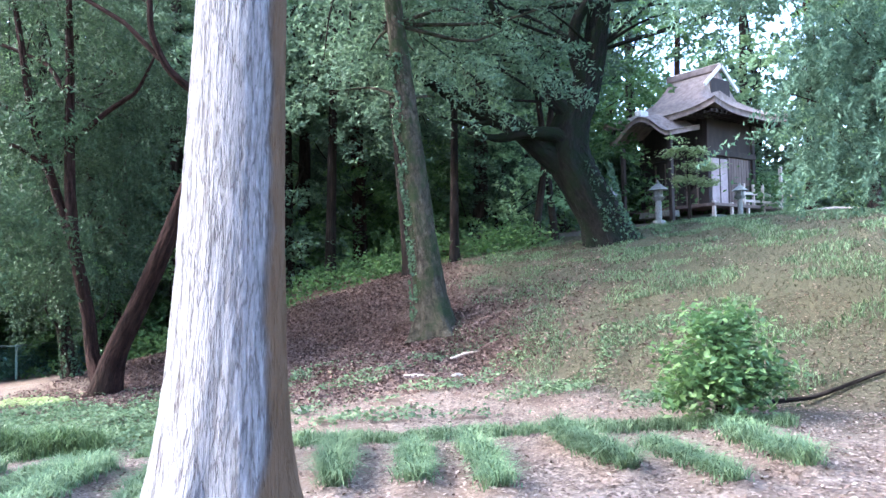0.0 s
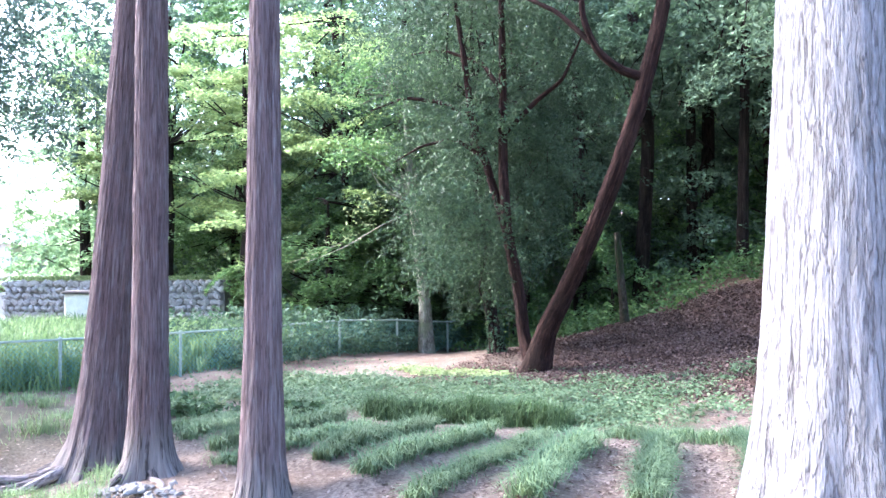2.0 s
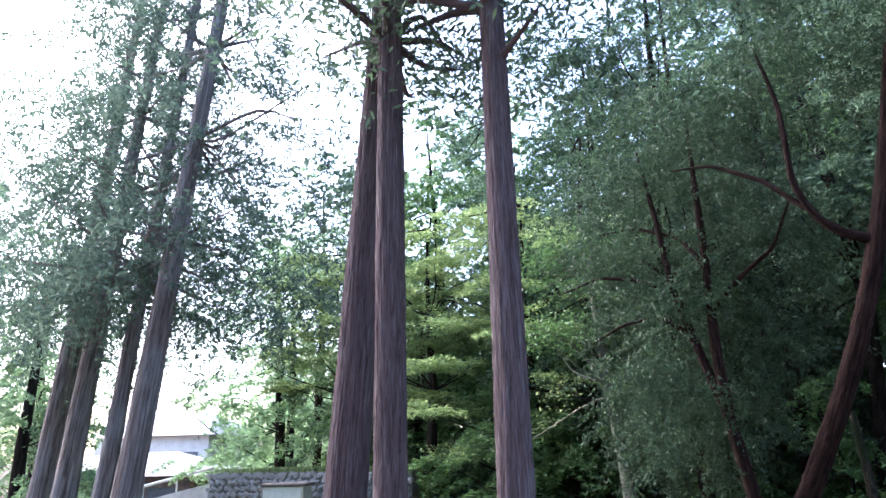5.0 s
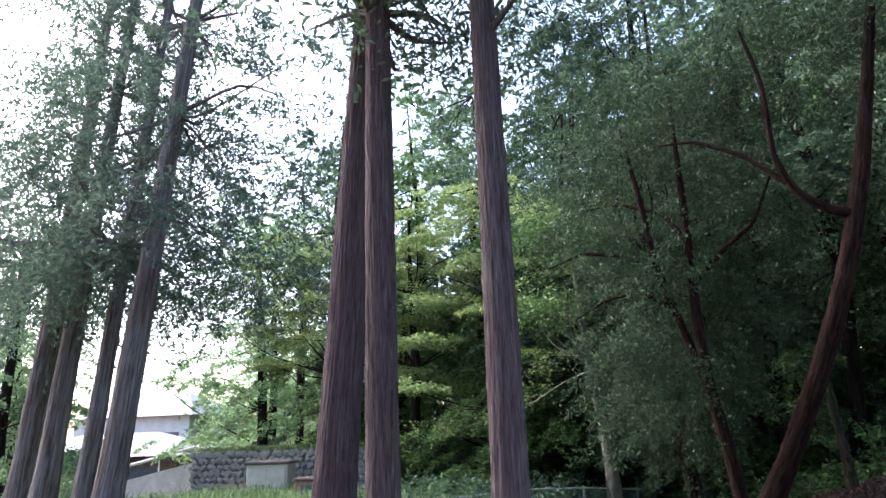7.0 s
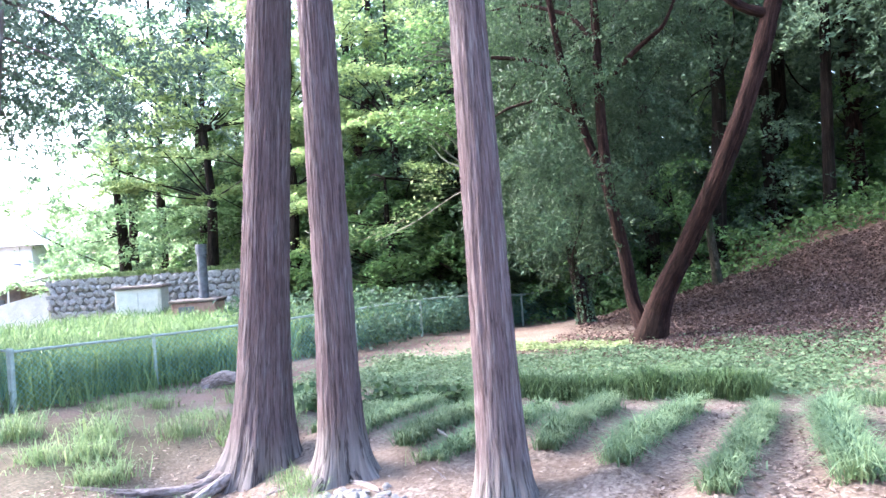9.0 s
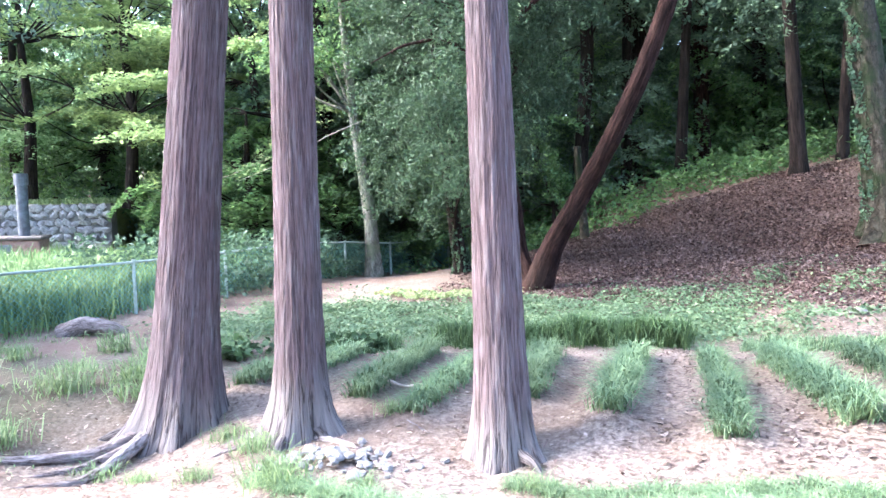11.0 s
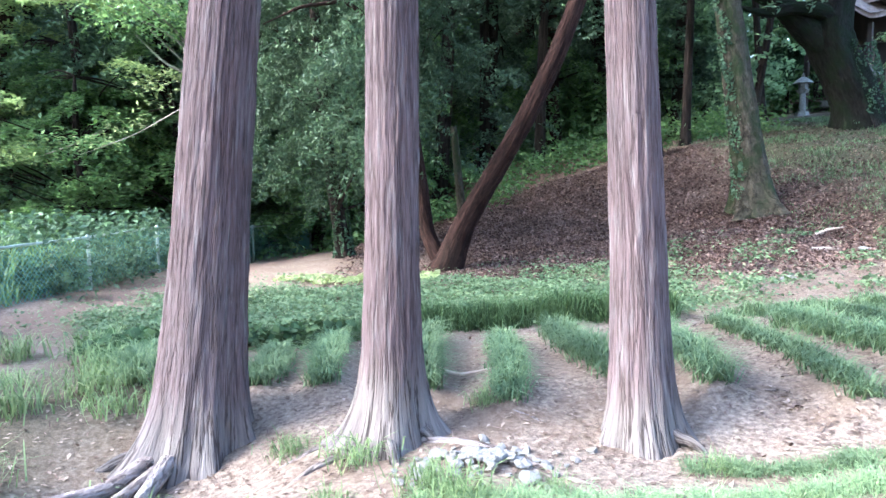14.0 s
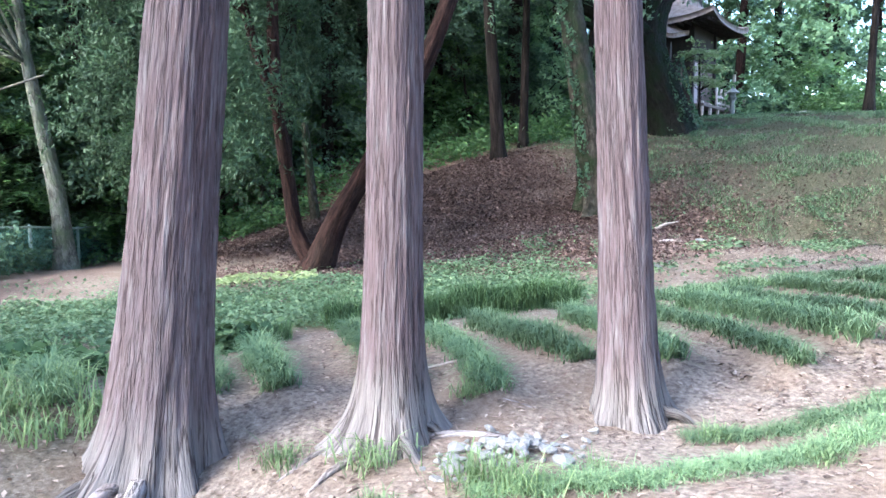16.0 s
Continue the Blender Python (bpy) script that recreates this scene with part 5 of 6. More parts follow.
peb = [pebble_mesh("stone", 30 + k, M_STONE) for k in range(5)]
for k in range(130):
    a, d = tr.uniform(0, 6.28), abs(tr.normal(0, 0.55))
    x, y = -6.45 + 0.5 * d * math.cos(a), 4.06 + 0.3 * d * math.sin(a)
    s = tr.uniform(0.012, 0.032)
    ob = tagged(new("stone", peb[k % 5]), "grey broken stone in a small heap", "stone", "heap of stones")
    ob.matrix_world = pose(x, y, gz(x, y) + s * 0.3 + max(0, 0.06 - 0.08 * d), tr.uniform(-20, 20), tr.uniform(-20, 20), tr.uniform(0, 360)) @ Matrix.Diagonal((s * 1.2, s, s, 1))
for x, y, s in ((-6.66, 4.2, 0.05), (-6.2, 3.85, 0.055), (-6.75, 3.95, 0.045), (-0.5, 6.3, 0.05), (-2.2, 9.3, 0.09), (-0.2, 11.0, 0.08)):
    ob = tagged(new("stone", peb[int(s * 100) % 5]), "pale grey stone lying on the soil", "stone", "loose stones")
    ob.matrix_world = pose(x, y, gz(x, y) + s * 0.3, 8, -6, x * 50) @ Matrix.Diagonal((s * 1.3, s, s * 0.8, 1))

# ---- chain-link fence ----
M_WIRE = plain_mat("green_wire", (0.06, 0.2, 0.17), (0.13, 0.3, 0.255), 20, 0.5, metal=0.0, relief=0.05)
M_POST = plain_mat("weathered_post", (0.2, 0.26, 0.22), (0.36, 0.42, 0.36), 14, 0.6, relief=0.1)


def wire_panel(p0, p1, h):
    """Diagonal wires between two posts, as slim square bars."""
    p0, p1 = Vector(p0), Vector(p1)
    L = (Vector((p1.x, p1.y, 0)) - Vector((p0.x, p0.y, 0))).length
    ex = (p1 - p0) / L
    ez = Vector((0, 0, 1))
    side = ex.cross(ez).normalized()
    chunks, gap, t = [], 0.085, 0.0034
    n0 = int(-h / gap) - 1
    for sgn in (1, -1):
        for k in range(n0, int(L / gap) + 1 - n0):
            u0 = k * gap
            ua, ub = u0, u0 + sgn * h
            za, zb = 0.0, h
            pts = []
            for (u, z) in ((ua, za), (ub, zb)):
                pts.append([u, z])
            for i, j in ((0, 1), (1, 0)):
                u, z = pts[i]
                if u < 0:
                    pts[i] = [0, z + (0 - u) / (pts[j][0] - u) * (pts[j][1] - z)] if pts[j][0] > 0 else None
                elif u > L:
                    pts[i] = [L, z + (L - u) / (pts[j][0] - u) * (pts[j][1] - z)] if pts[j][0] < L else None
                if pts[i] is None:
                    break
            if None in pts:
                continue
            a, b = (p0 + ex * q[0] + ez * q[1] + side * (t * sgn) for q in pts)
            d = (b - a).normalized()
            nrm = side.cross(d)
            ring = [nrm * t, side * t, -nrm * t, -side * t]
            V = np.array([[*(a + o)] for o in ring] + [[*(b + o)] for o in ring])
            chunks.append((V, np.array([[i, (i + 1) % 4, 4 + (i + 1) % 4, 4 + i] for i in range(4)])))
    return joined(chunks)


def fence(points, h, label, posts_mat, wire_mat, rail=True):
    o = np.array([*points[0], gz(*points[0])])
    f = thing("chain_link_fence", tuple(o), label, "fence")
    base = [Vector((x, y, gz(x, y) + 0.03)) - Vector(o) for x, y in points]
    for b in base:
        bm = cyl_bm(0.028, 0.028, h + 0.32, (b.x, b.y, b.z - 0.3), 10)
        bmesh.ops.create_cone(bm, cap_ends=True, segments=10, radius1=0.036, radius2=0.02, depth=0.03, matrix=pose(b.x, b.y, b.z + h + 0.03))
        part("post", bm, posts_mat, f)
    for a, b in zip(base, base[1:]):
        V, Fq = wire_panel(a, b, h - 0.03)
        part("wire_mesh", raw_mesh("wire_mesh", V, Fq), wire_mat, f, "green chain-link wire mesh")
        if rail:
            up = Vector((0, 0, h))
            V, Fq = tube([tuple(a + up), tuple((a + b) / 2 + up), tuple(b + up)], [0.02] * 3, 8, 0.5, close=False)
            part("top_rail", raw_mesh("top_rail", V, Fq, True), posts_mat, f)
    return f


FENCE = [(-13.1, 5.35), (-13.0, 7.5), (-12.4, 9.5), (-12.05, 11.5), (-11.75, 13.5), (-11.4, 15.4), (-10.95, 17.2), (-10.4, 18.9)]
fence(FENCE, 0.8, "weathered green chain-link fence with steel posts", M_POST, M_WIRE)
fence([(-13.2, 5.36), (-15.4, 5.75), (-17.4, 6.2), (-19.4, 6.4), (-21.4, 6.6), (-23.4, 6.8)], 0.8, "green chain-link fence running behind tall trunks", M_POST, M_WIRE)
M_SHEET = plain_mat("faded_teal_sheet", (0.04, 0.13, 0.12), (0.09, 0.2, 0.18), 6, 0.6)
pz2 = gz(-10.4, 18.9)
end_panel = thing("fence_panel", (-10.3, 18.95, pz2), "solid blue-green sheet at the end of the fence", "fence")
part("sheet", box_bm((0.5, 0.03, 0.8), (0.15, 0, 0.45), 0.004), M_SHEET, end_panel)
part("post", cyl_bm(0.03, 0.03, 1.0, (0.4, 0, -0.05), 8), M_POST, end_panel)

# ---- stone wall, sheds and buildings beyond the reeds ----
WA, WB = Vector((-27.0, 14.2, 0)), Vector((-19.6, 17.3, 0))
wd = (WB - WA).normalized()
wn_ = Vector((-wd.y, wd.x, 0))
WZ0, WZ1 = -1.3, 1.12
M_MORTAR = plain_mat("wall_joint", (0.10, 0.095, 0.085), (0.19, 0.18, 0.16), 6, 0.95)
M_TURF = plain_mat("terrace_turf", (0.16, 0.2, 0.07), (0.3, 0.34, 0.13), 3, 0.95)
bm = bmesh.new()
turn = math.degrees(math.atan2(wd.y, wd.x))
mid = (WA + WB) / 2
box(bm, ((WB - WA).length, 0.5, WZ1 - WZ0), pose(mid.x + wn_.x * 0.27, mid.y + wn_.y * 0.27, (WZ0 + WZ1) / 2, 0, 0, turn))
wall = solid("stone_wall", bm, M_MORTAR, "dry-laid grey stone retaining wall below a grassy terrace", "wall", kind="structure")
bm = bmesh.new()
box(bm, (7.6, 14, 2.4), pose(mid.x - 0.1 + wn_.x * 7.55, mid.y + wn_.y * 7.55, WZ1 - 1.14, 0, 0, turn), 0.1)
solid("terrace", bm, M_TURF, "grassy terrace above the stone wall", "terrace", kind="structure")
tp = np.stack([tr.uniform(0, 1, 5200), tr.uniform(-0.1, 3.0, 5200)], 1)
P = np.array([[*(WA + (WB - WA) * a + wn_ * b)] for a, b in tp])
P[:, 2] = WZ1 + 0.02
solid("terrace_grass", raw_mesh("terrace_grass", *blades(P, 0.16, 0.03, 0.9, 731)), M_WEED, "sunlit yellow-green grass along the terrace edge", "grass", kind="stuff")
wall_me = [pebble_mesh("wall_stone", 40 + k, M_WALLSTONE) for k in range(6)]
Lw = (WB - WA).length
for row in range(9):
    nx = 33
    for k in range(nx):
        u = (k + 0.5 * (row % 2) + tr.uniform(-0.15, 0.15)) / nx
        if u > 0.995:
            continue
        p = WA + (WB - WA) * u + wn_ * 0.02
        ob = new("wall_stone", wall_me[(k * 3 + row) % 6])
        ob.parent = wall
        ob.matrix_world = pose(p.x, p.y, WZ0 + 0.6 + row * 0.215 + tr.uniform(-0.02, 0.02), tr.uniform(-8, 8), tr.uniform(-50, 50), turn + tr.uniform(-8, 8)) @ Matrix.Diagonal((Lw / nx * tr.uniform(0.42, 0.66), tr.uniform(0.06, 0.11), tr.uniform(0.13, 0.2), 1))

M_SHED = plain_mat("cream_sheet_metal", (0.62, 0.58, 0.48), (0.78, 0.74, 0.64), 4, 0.5, relief=0.05)
M_BRICKRED = plain_mat("red_brown_brick", (0.24, 0.12, 0.10), (0.42, 0.25, 0.21), 10, 0.85)
M_IRON = plain_mat("dark_iron", (0.06, 0.065, 0.075), (0.15, 0.16, 0.18), 8, 0.6)
M_ROOFGREY = plain_mat("grey_roof", (0.28, 0.28, 0.3), (0.45, 0.45, 0.47), 3, 0.6)
M_DARKWALL = plain_mat("dark_brown_wall", (0.10, 0.075, 0.065), (0.22, 0.17, 0.15), 3, 0.8)
M_WHITEWALL = plain_mat("white_render", (0.62, 0.62, 0.6), (0.8, 0.8, 0.78), 2, 0.8)
M_CONCRETE = plain_mat("pale_concrete", (0.45, 0.44, 0.42), (0.64, 0.63, 0.6), 3, 0.85)

sb = (-22.7, 14.6)
shed = thing("storage_shed", (*sb, gz(*sb)), "cream sheet-metal storage shed with sliding doors", "shed", turn=38)
hs = 0.72 - gz(*sb)
part("body", box_bm((1.35, 1.0, hs), (0, 0, hs / 2), 0.02), M_SHED, shed)
part("roof", box_bm((1.5, 1.15, 0.09), (0, 0, hs + 0.05), 0.02), M_DARKWALL, shed, "brown sheet roof")
for k in (-1, 1):
    d = part("door", box_bm((0.6, 0.03, hs - 0.25), (0.31 * k, -0.515 - 0.004 * (k + 1), hs / 2), 0.008), M_SHED, shed)
    part("door_handle", box_bm((0.03, 0.03, 0.16), (0.31 * k - 0.2 * k, -0.54, hs / 2), 0.005), M_IRON, d)
ib = (-20.3, 14.7)
inc = thing("brick_incinerator", (*ib, gz(*ib)), "low red-brown brick incinerator with a dark chimney pipe", "incinerator", turn=30)
hi = 0.25 - gz(*ib)
part("body", box_bm((1.3, 0.9, hi), (0, 0, hi / 2), 0.03), M_BRICKRED, inc)
part("top_slab", box_bm((1.42, 1.0, 0.08), (0, 0, hi + 0.04), 0.02), M_DARKWALL, inc)
part("front_door", box_bm((0.45, 0.05, 0.5), (-0.2, -0.47, hi * 0.6), 0.01), M_IRON, inc, "rusty iron door")
ch = part("chimney_pipe", cyl_bm(0.14, 0.14, 1.35, (0.15, 0.1, hi + 0.08), 18), M_IRON, inc, "dark iron chimney pipe")
part("cap", cyl_bm(0.17, 0.17, 0.3, (0.15, 0.1, hi + 1.4), 18), M_IRON, ch)

# ramp wall with a rail
ramp_t = thing("ramp_wall", (-36.5, 13.4, -1.2), "pale concrete ramp wall with a white handrail", "ramp")
bm = bmesh.new()
ra, rb = Vector((0, 0, 0)), Vector((7.2, 2.2, 0))
rd = (rb - ra).normalized()
rn = Vector((-rd.y, rd.x, 0)) * 0.15
vs = [bm.verts.new(p) for p in (ra - rn, rb - rn, rb + rn, ra + rn)] + [bm.verts.new(p) for p in (ra - rn + Vector((0, 0, 0.5)), rb - rn + Vector((0, 0, 1.9)), rb + rn + Vector((0, 0, 1.9)), ra + rn + Vector((0, 0, 0.5)))]
for q in ((0, 1, 5, 4), (1, 2, 6, 5), (2, 3, 7, 6), (3, 0, 4, 7), (4, 5, 6, 7), (3, 2, 1, 0)):
    bm.faces.new([vs[k] for k in q])
part("wall", bm, M_CONCRETE, ramp_t)
part("handrail", raw_mesh("handrail", *tube([(0, 0, 1.1), (3.6, 1.1, 1.8), (7.2, 2.2, 2.5)], [0.06] * 3, 8, 0.5, close=False)), M_WHITEWALL, ramp_t)
for k in range(5):
    part("post", cyl_bm(0.035, 0.035, 0.7, (1.8 * k, 0.55 * k, 0.45 + 0.35 * k), 8), M_WHITEWALL, ramp_t)


def house(x, y, z, w, d, h, roof_h, turn, label, wall_mat, roof_mat):
    t = thing("house", (x, y, z), label, "house", turn=turn)
    part("wall", box_bm((w, d, h), (0, 0, h / 2), 0.03), wall_mat, t)
    bm = bmesh.new()
    e = 0.8
    c = [bm.verts.new(p) for p in ((-w / 2 - e, -d / 2 - e, h), (w / 2 + e, -d / 2 - e, h), (w / 2 + e, d / 2 + e, h), (-w / 2 - e, d / 2 + e, h))]
    r_ = [bm.verts.new(p) for p in ((-w / 4, 0, h + roof_h), (w / 4, 0, h + roof_h))]
    for f in ((c[0], c[1], r_[1], r_[0]), (c[1], c[2], r_[1]), (c[2], c[3], r_[0], r_[1]), (c[3], c[0], r_[0]), (c[3], c[2], c[1], c[0])):
        bm.faces.new(f)
    part("roof", bm, roof_mat, t)
    for k in range(3):
        wnd = part("window", box_bm((w / 6, 0.08, h * 0.45), (-w / 3 + k * w / 3, -d / 2 - 0.03, h * 0.5), 0.01), M_IRON, t)
        part("sill", box_bm((w / 6 + 0.2, 0.16, 0.08), (-w / 3 + k * w / 3, -d / 2 - 0.06, h * 0.26)), wall_mat, wnd)
    return t


house(-43, 19, -1.3, 9, 6, 2.2, 1.2, 35, "low dark-walled house with a pale grey hipped roof", M_DARKWALL, M_ROOFGREY)
house(-60, 30, -1.0, 10, 8, 4.5, 2.0, 30, "white two-storey house in bright haze", M_WHITEWALL, M_ROOFGREY)

# ---- shrine on the hill ----
# dark old timber, darkened further to hold the deep shade under the eaves
M_OLDWOOD = plain_mat("old_dark_timber", (0.02, 0.013, 0.011), (0.05, 0.032, 0.027), 6, 0.75, (1, 1, 0.2))
M_BOARD = plain_mat("weathered_board", (0.12, 0.08, 0.066), (0.22, 0.16, 0.135), 8, 0.8, (1, 1, 0.15))
M_SHOJI = plain_mat("pale_pink_panel", (0.36, 0.26, 0.245), (0.5, 0.39, 0.37), 3, 0.7, relief=0.1)
M_PALEWOOD = plain_mat("pale_rail_timber", (0.48, 0.38, 0.31), (0.68, 0.58, 0.5), 8, 0.75, (1, 1, 1))
M_THATCH = plain_mat("weathered_shingle", (0.12, 0.085, 0.07), (0.28, 0.215, 0.18), 5, 0.95, (1, 1, 1), relief=0.8)
M_PLASTER = plain_mat("white_bargeboard", (0.5, 0.47, 0.43), (0.7, 0.67, 0.63), 5, 0.7)
M_GRANITE = plain_mat("grey_granite", (0.12, 0.12, 0.11), (0.26, 0.26, 0.24), 14, 0.9)

TH = math.degrees(math.atan2(0.6, 0.8))
cen = Vector((7.9, 24.3, 0))
SZ = 3.1
shr = thing("shrine", (cen.x, cen.y, SZ), "old dark timber shrine with a curved shingled roof and veranda", "shrine", turn=TH)
shr.scale = (0.8, 0.8, 0.97)
DECK = 0.4
EAVE = DECK + 3.0
part("foundation", box_bm((3.5, 3.5, 0.8), (0, 0, -0.25), 0.03), M_GRANITE, shr, "low grey stone base")
part("deck", box_bm((4.7, 4.7, 0.1), (0, 0, DECK), 0.01), M_BOARD, shr)
part("wall_body", box_bm((3.1, 3.1, 3.05), (0, 0, DECK + 1.57)), M_OLDWOOD, shr)
for sx in (-1, 1):
    for sy in (-1, 1):
        part("corner_post", box_bm((0.2, 0.2, 3.15), (sx * 1.55, sy * 1.55, DECK + 1.62), 0.015), M_OLDWOOD, shr)
        part("deck_post", box_bm((0.12, 0.12, 1.0), (sx * 2.25, sy * 2.25, 0.02), 0.01), M_PALEWOOD, shr)
for k in range(3):
    part("deck_post", box_bm((0.11, 0.11, 0.9), (-1.1 + 1.1 * k, -2.25, 0.05), 0.01), M_PALEWOOD, shr)
for k in range(2):
    p_ = part("sliding_panel", box_bm((0.5, 0.04, 1.5), (-1.08 + 0.56 * k, -1.575, DECK + 0.85), 0.008), M_SHOJI, shr, "pale pink sliding panel")
    part("panel_stile", box_bm((0.05, 0.05, 1.56), (-0.8 + 0.56 * k, -1.585, DECK + 0.85), 0.005), M_OLDWOOD, p_)
for k in range(8):
    part("wall_board", box_bm((0.165, 0.035, 1.6), (-0.12 + 0.18 * k, -1.572, DECK + 0.88), 0.006), M_BOARD, shr)
part("lintel", box_bm((3.3, 0.16, 0.18), (0, -1.6, DECK + 1.78), 0.01), M_OLDWOOD, shr)
part("lintel", box_bm((0.16, 3.3, 0.18), (-1.6, 0, DECK + 1.78), 0.01), M_OLDWOOD, shr)
for k in range(5):
    part("lattice_bar", box_bm((0.05, 0.06, 1.5), (-1.58, -1.1 + 0.5 * k, DECK + 0.85), 0.005), M_BOARD, shr)
part("door_panel", box_bm((0.05, 1.2, 1.5), (-1.57, 0.1, DECK + 0.85), 0.01), M_OLDWOOD, shr)
# veranda rail
for k in range(5):
    part("rail_post", box_bm((0.09, 0.09, 0.75), (-0.3 + 0.66 * k, -2.28, DECK + 0.36 if k < 4 else DECK + 0.5), 0.008), M_PALEWOOD, shr)
for h in (0.18, 0.42):
    part("rail", box_bm((2.8, 0.07, 0.08), (1.0, -2.28, DECK + h), 0.01), M_PALEWOOD, shr, "pale timber veranda rail")
part("tall_post", box_bm((0.12, 0.12, 1.5), (2.4, -2.28, DECK + 0.7), 0.01), M_PALEWOOD, shr)


def roof_height(u, v):
    """Curved hip-and-gable roof: u across, v along the ridge."""
    W, Lr = 2.75, 2.75
    a = np.clip(1 - np.abs(u) / W, 0, 1)
    main = 1.75 * (0.62 * a + 0.38 * a * a)
    b = np.clip(1 - np.abs(v) / Lr, 0, 1)
    skirt = 1.75 * (0.62 * b + 0.38 * b * b) * 0.9
    z = np.where(np.abs(v) < 1.15, main, np.minimum(main, skirt))
    lift = 0.28 * (np.abs(u) / W) ** 3 * (np.abs(v) / Lr) ** 3
    return EAVE + z + lift


n = 45
uu, vv = np.meshgrid(np.linspace(-2.75, 2.75, n), np.linspace(-2.75, 2.75, n), indexing="ij")
top = np.stack([uu, vv, roof_height(uu, vv)], -1).reshape(-1, 3)
low = top - np.array([0, 0, 0.2])
idx = np.arange(n * n).reshape(n, n)
q1 = np.stack([idx[:-1, :-1], idx[1:, :-1], idx[1:, 1:], idx[:-1, 1:]], -1).reshape(-1, 4)
ring = np.concatenate([idx[:, 0], idx[-1, 1:], idx[-2::-1, -1], idx[0, -2:0:-1]])
q3 = np.stack([ring, np.roll(ring, -1), np.roll(ring, -1) + n * n, ring + n * n], -1)
part("roof", raw_mesh("roof", np.concatenate([top, low]), np.concatenate([q1, q1[:, ::-1] + n * n, q3])), M_THATCH, shr, "weathered curved shingle roof")
part("ridge", box_bm((0.3, 2.6, 0.26), (0, 0, EAVE + 1.8), 0.04), M_DARKWALL, shr, "reddish-brown ridge beam")
for s in (-1, 1):
    bmv = bmesh.new()
    box(bmv, (1.35, 0.07, 0.13), pose(s * 0.6, -1.27, EAVE + 1.46, 0, s * 34, 0), 0.01)
    part("bargeboard", bmv, M_PLASTER, shr, "white curved bargeboard")
part("gable_panel", box_bm((1.3, 0.05, 0.6), (0, -1.19, EAVE + 1.1)), M_OLDWOOD, shr)
for k in range(16):
    part("rafter", box_bm((0.07, 1.0, 0.09), (-2.5 + k * 0.333, -2.15, EAVE - 0.12), 0.005), M_OLDWOOD, shr)
    part("rafter", box_bm((1.0, 0.07, 0.09), (-2.15, -2.5 + k * 0.333, EAVE - 0.12), 0.005), M_OLDWOOD, shr)
# porch with an arched gable on the entrance side
m_ = 13
pu, pv = np.meshgrid(np.linspace(-3.7, -1.9, 6), np.linspace(-1.5, 1.5, m_), indexing="ij")
pzv = DECK + 2.2 + 0.75 * np.cos(np.clip(pv / 1.5, -1, 1) * np.pi / 2) ** 1.6 + 0.12 * (np.abs(pv) / 1.5) ** 4 + 0.18 * (pu + 3.7)
pt = np.stack([pu, pv, pzv], -1).reshape(-1, 3)
ix = np.arange(6 * m_).reshape(6, m_)
pq = np.stack([ix[:-1, :-1], ix[1:, :-1], ix[1:, 1:], ix[:-1, 1:]], -1).reshape(-1, 4)
rg = np.concatenate([ix[:, 0], ix[-1, 1:], ix[-2::-1, -1], ix[0, -2:0:-1]])
pr = np.stack([rg, np.roll(rg, -1), np.roll(rg, -1) + 6 * m_, rg + 6 * m_], -1)
part("porch_roof", raw_mesh("porch_roof", np.concatenate([pt, pt - np.array([0, 0, 0.16])]), np.concatenate([pq, pq[:, ::-1] + 6 * m_, pr])), M_THATCH, shr)
part("porch_ridge", box_bm((0.5, 0.3, 0.2), (-3.5, 0, DECK + 3.05), 0.03), M_PLASTER, shr, "white ridge-end tile")
for s in (-1, 1):
    part("porch_post", box_bm((0.16, 0.16, 2.6), (-3.3, s * 1.15, DECK + 0.8), 0.01), M_OLDWOOD, shr)
part("step", box_bm((0.5, 1.6, 0.2), (-2.6, 0, 0.2), 0.02), M_GRANITE, shr)


def stone_lantern(x, y, s=1.0):
    t = thing("stone_lantern", (x, y, gz(x, y) - 0.03), "weathered grey stone lantern with a flared cap", "lantern", "stone lanterns")
    part("base", cyl_bm(0.26 * s, 0.2 * s, 0.16 * s, (0, 0, 0), 6), M_GRANITE, t)
    part("shaft", cyl_bm(0.11 * s, 0.1 * s, 0.62 * s, (0, 0, 0.16 * s), 12), M_GRANITE, t)
    part("platform", cyl_bm(0.14 * s, 0.24 * s, 0.12 * s, (0, 0, 0.78 * s), 6), M_GRANITE, t)
    part("light_box", cyl_bm(0.15 * s, 0.15 * s, 0.22 * s, (0, 0, 0.9 * s), 6), M_GRANITE, t)
    part("cap", cyl_bm(0.34 * s, 0.09 * s, 0.2 * s, (0, 0, 1.12 * s), 6), M_GRANITE, t)
    part("finial", cyl_bm(0.06 * s, 0.015 * s, 0.14 * s, (0, 0, 1.32 * s), 8), M_GRANITE, t)


stone_lantern(5.55, 20.6, 0.9)
stone_lantern(7.9, 20.7, 0.7)
stone_lantern(4.6, 22.4, 0.9)
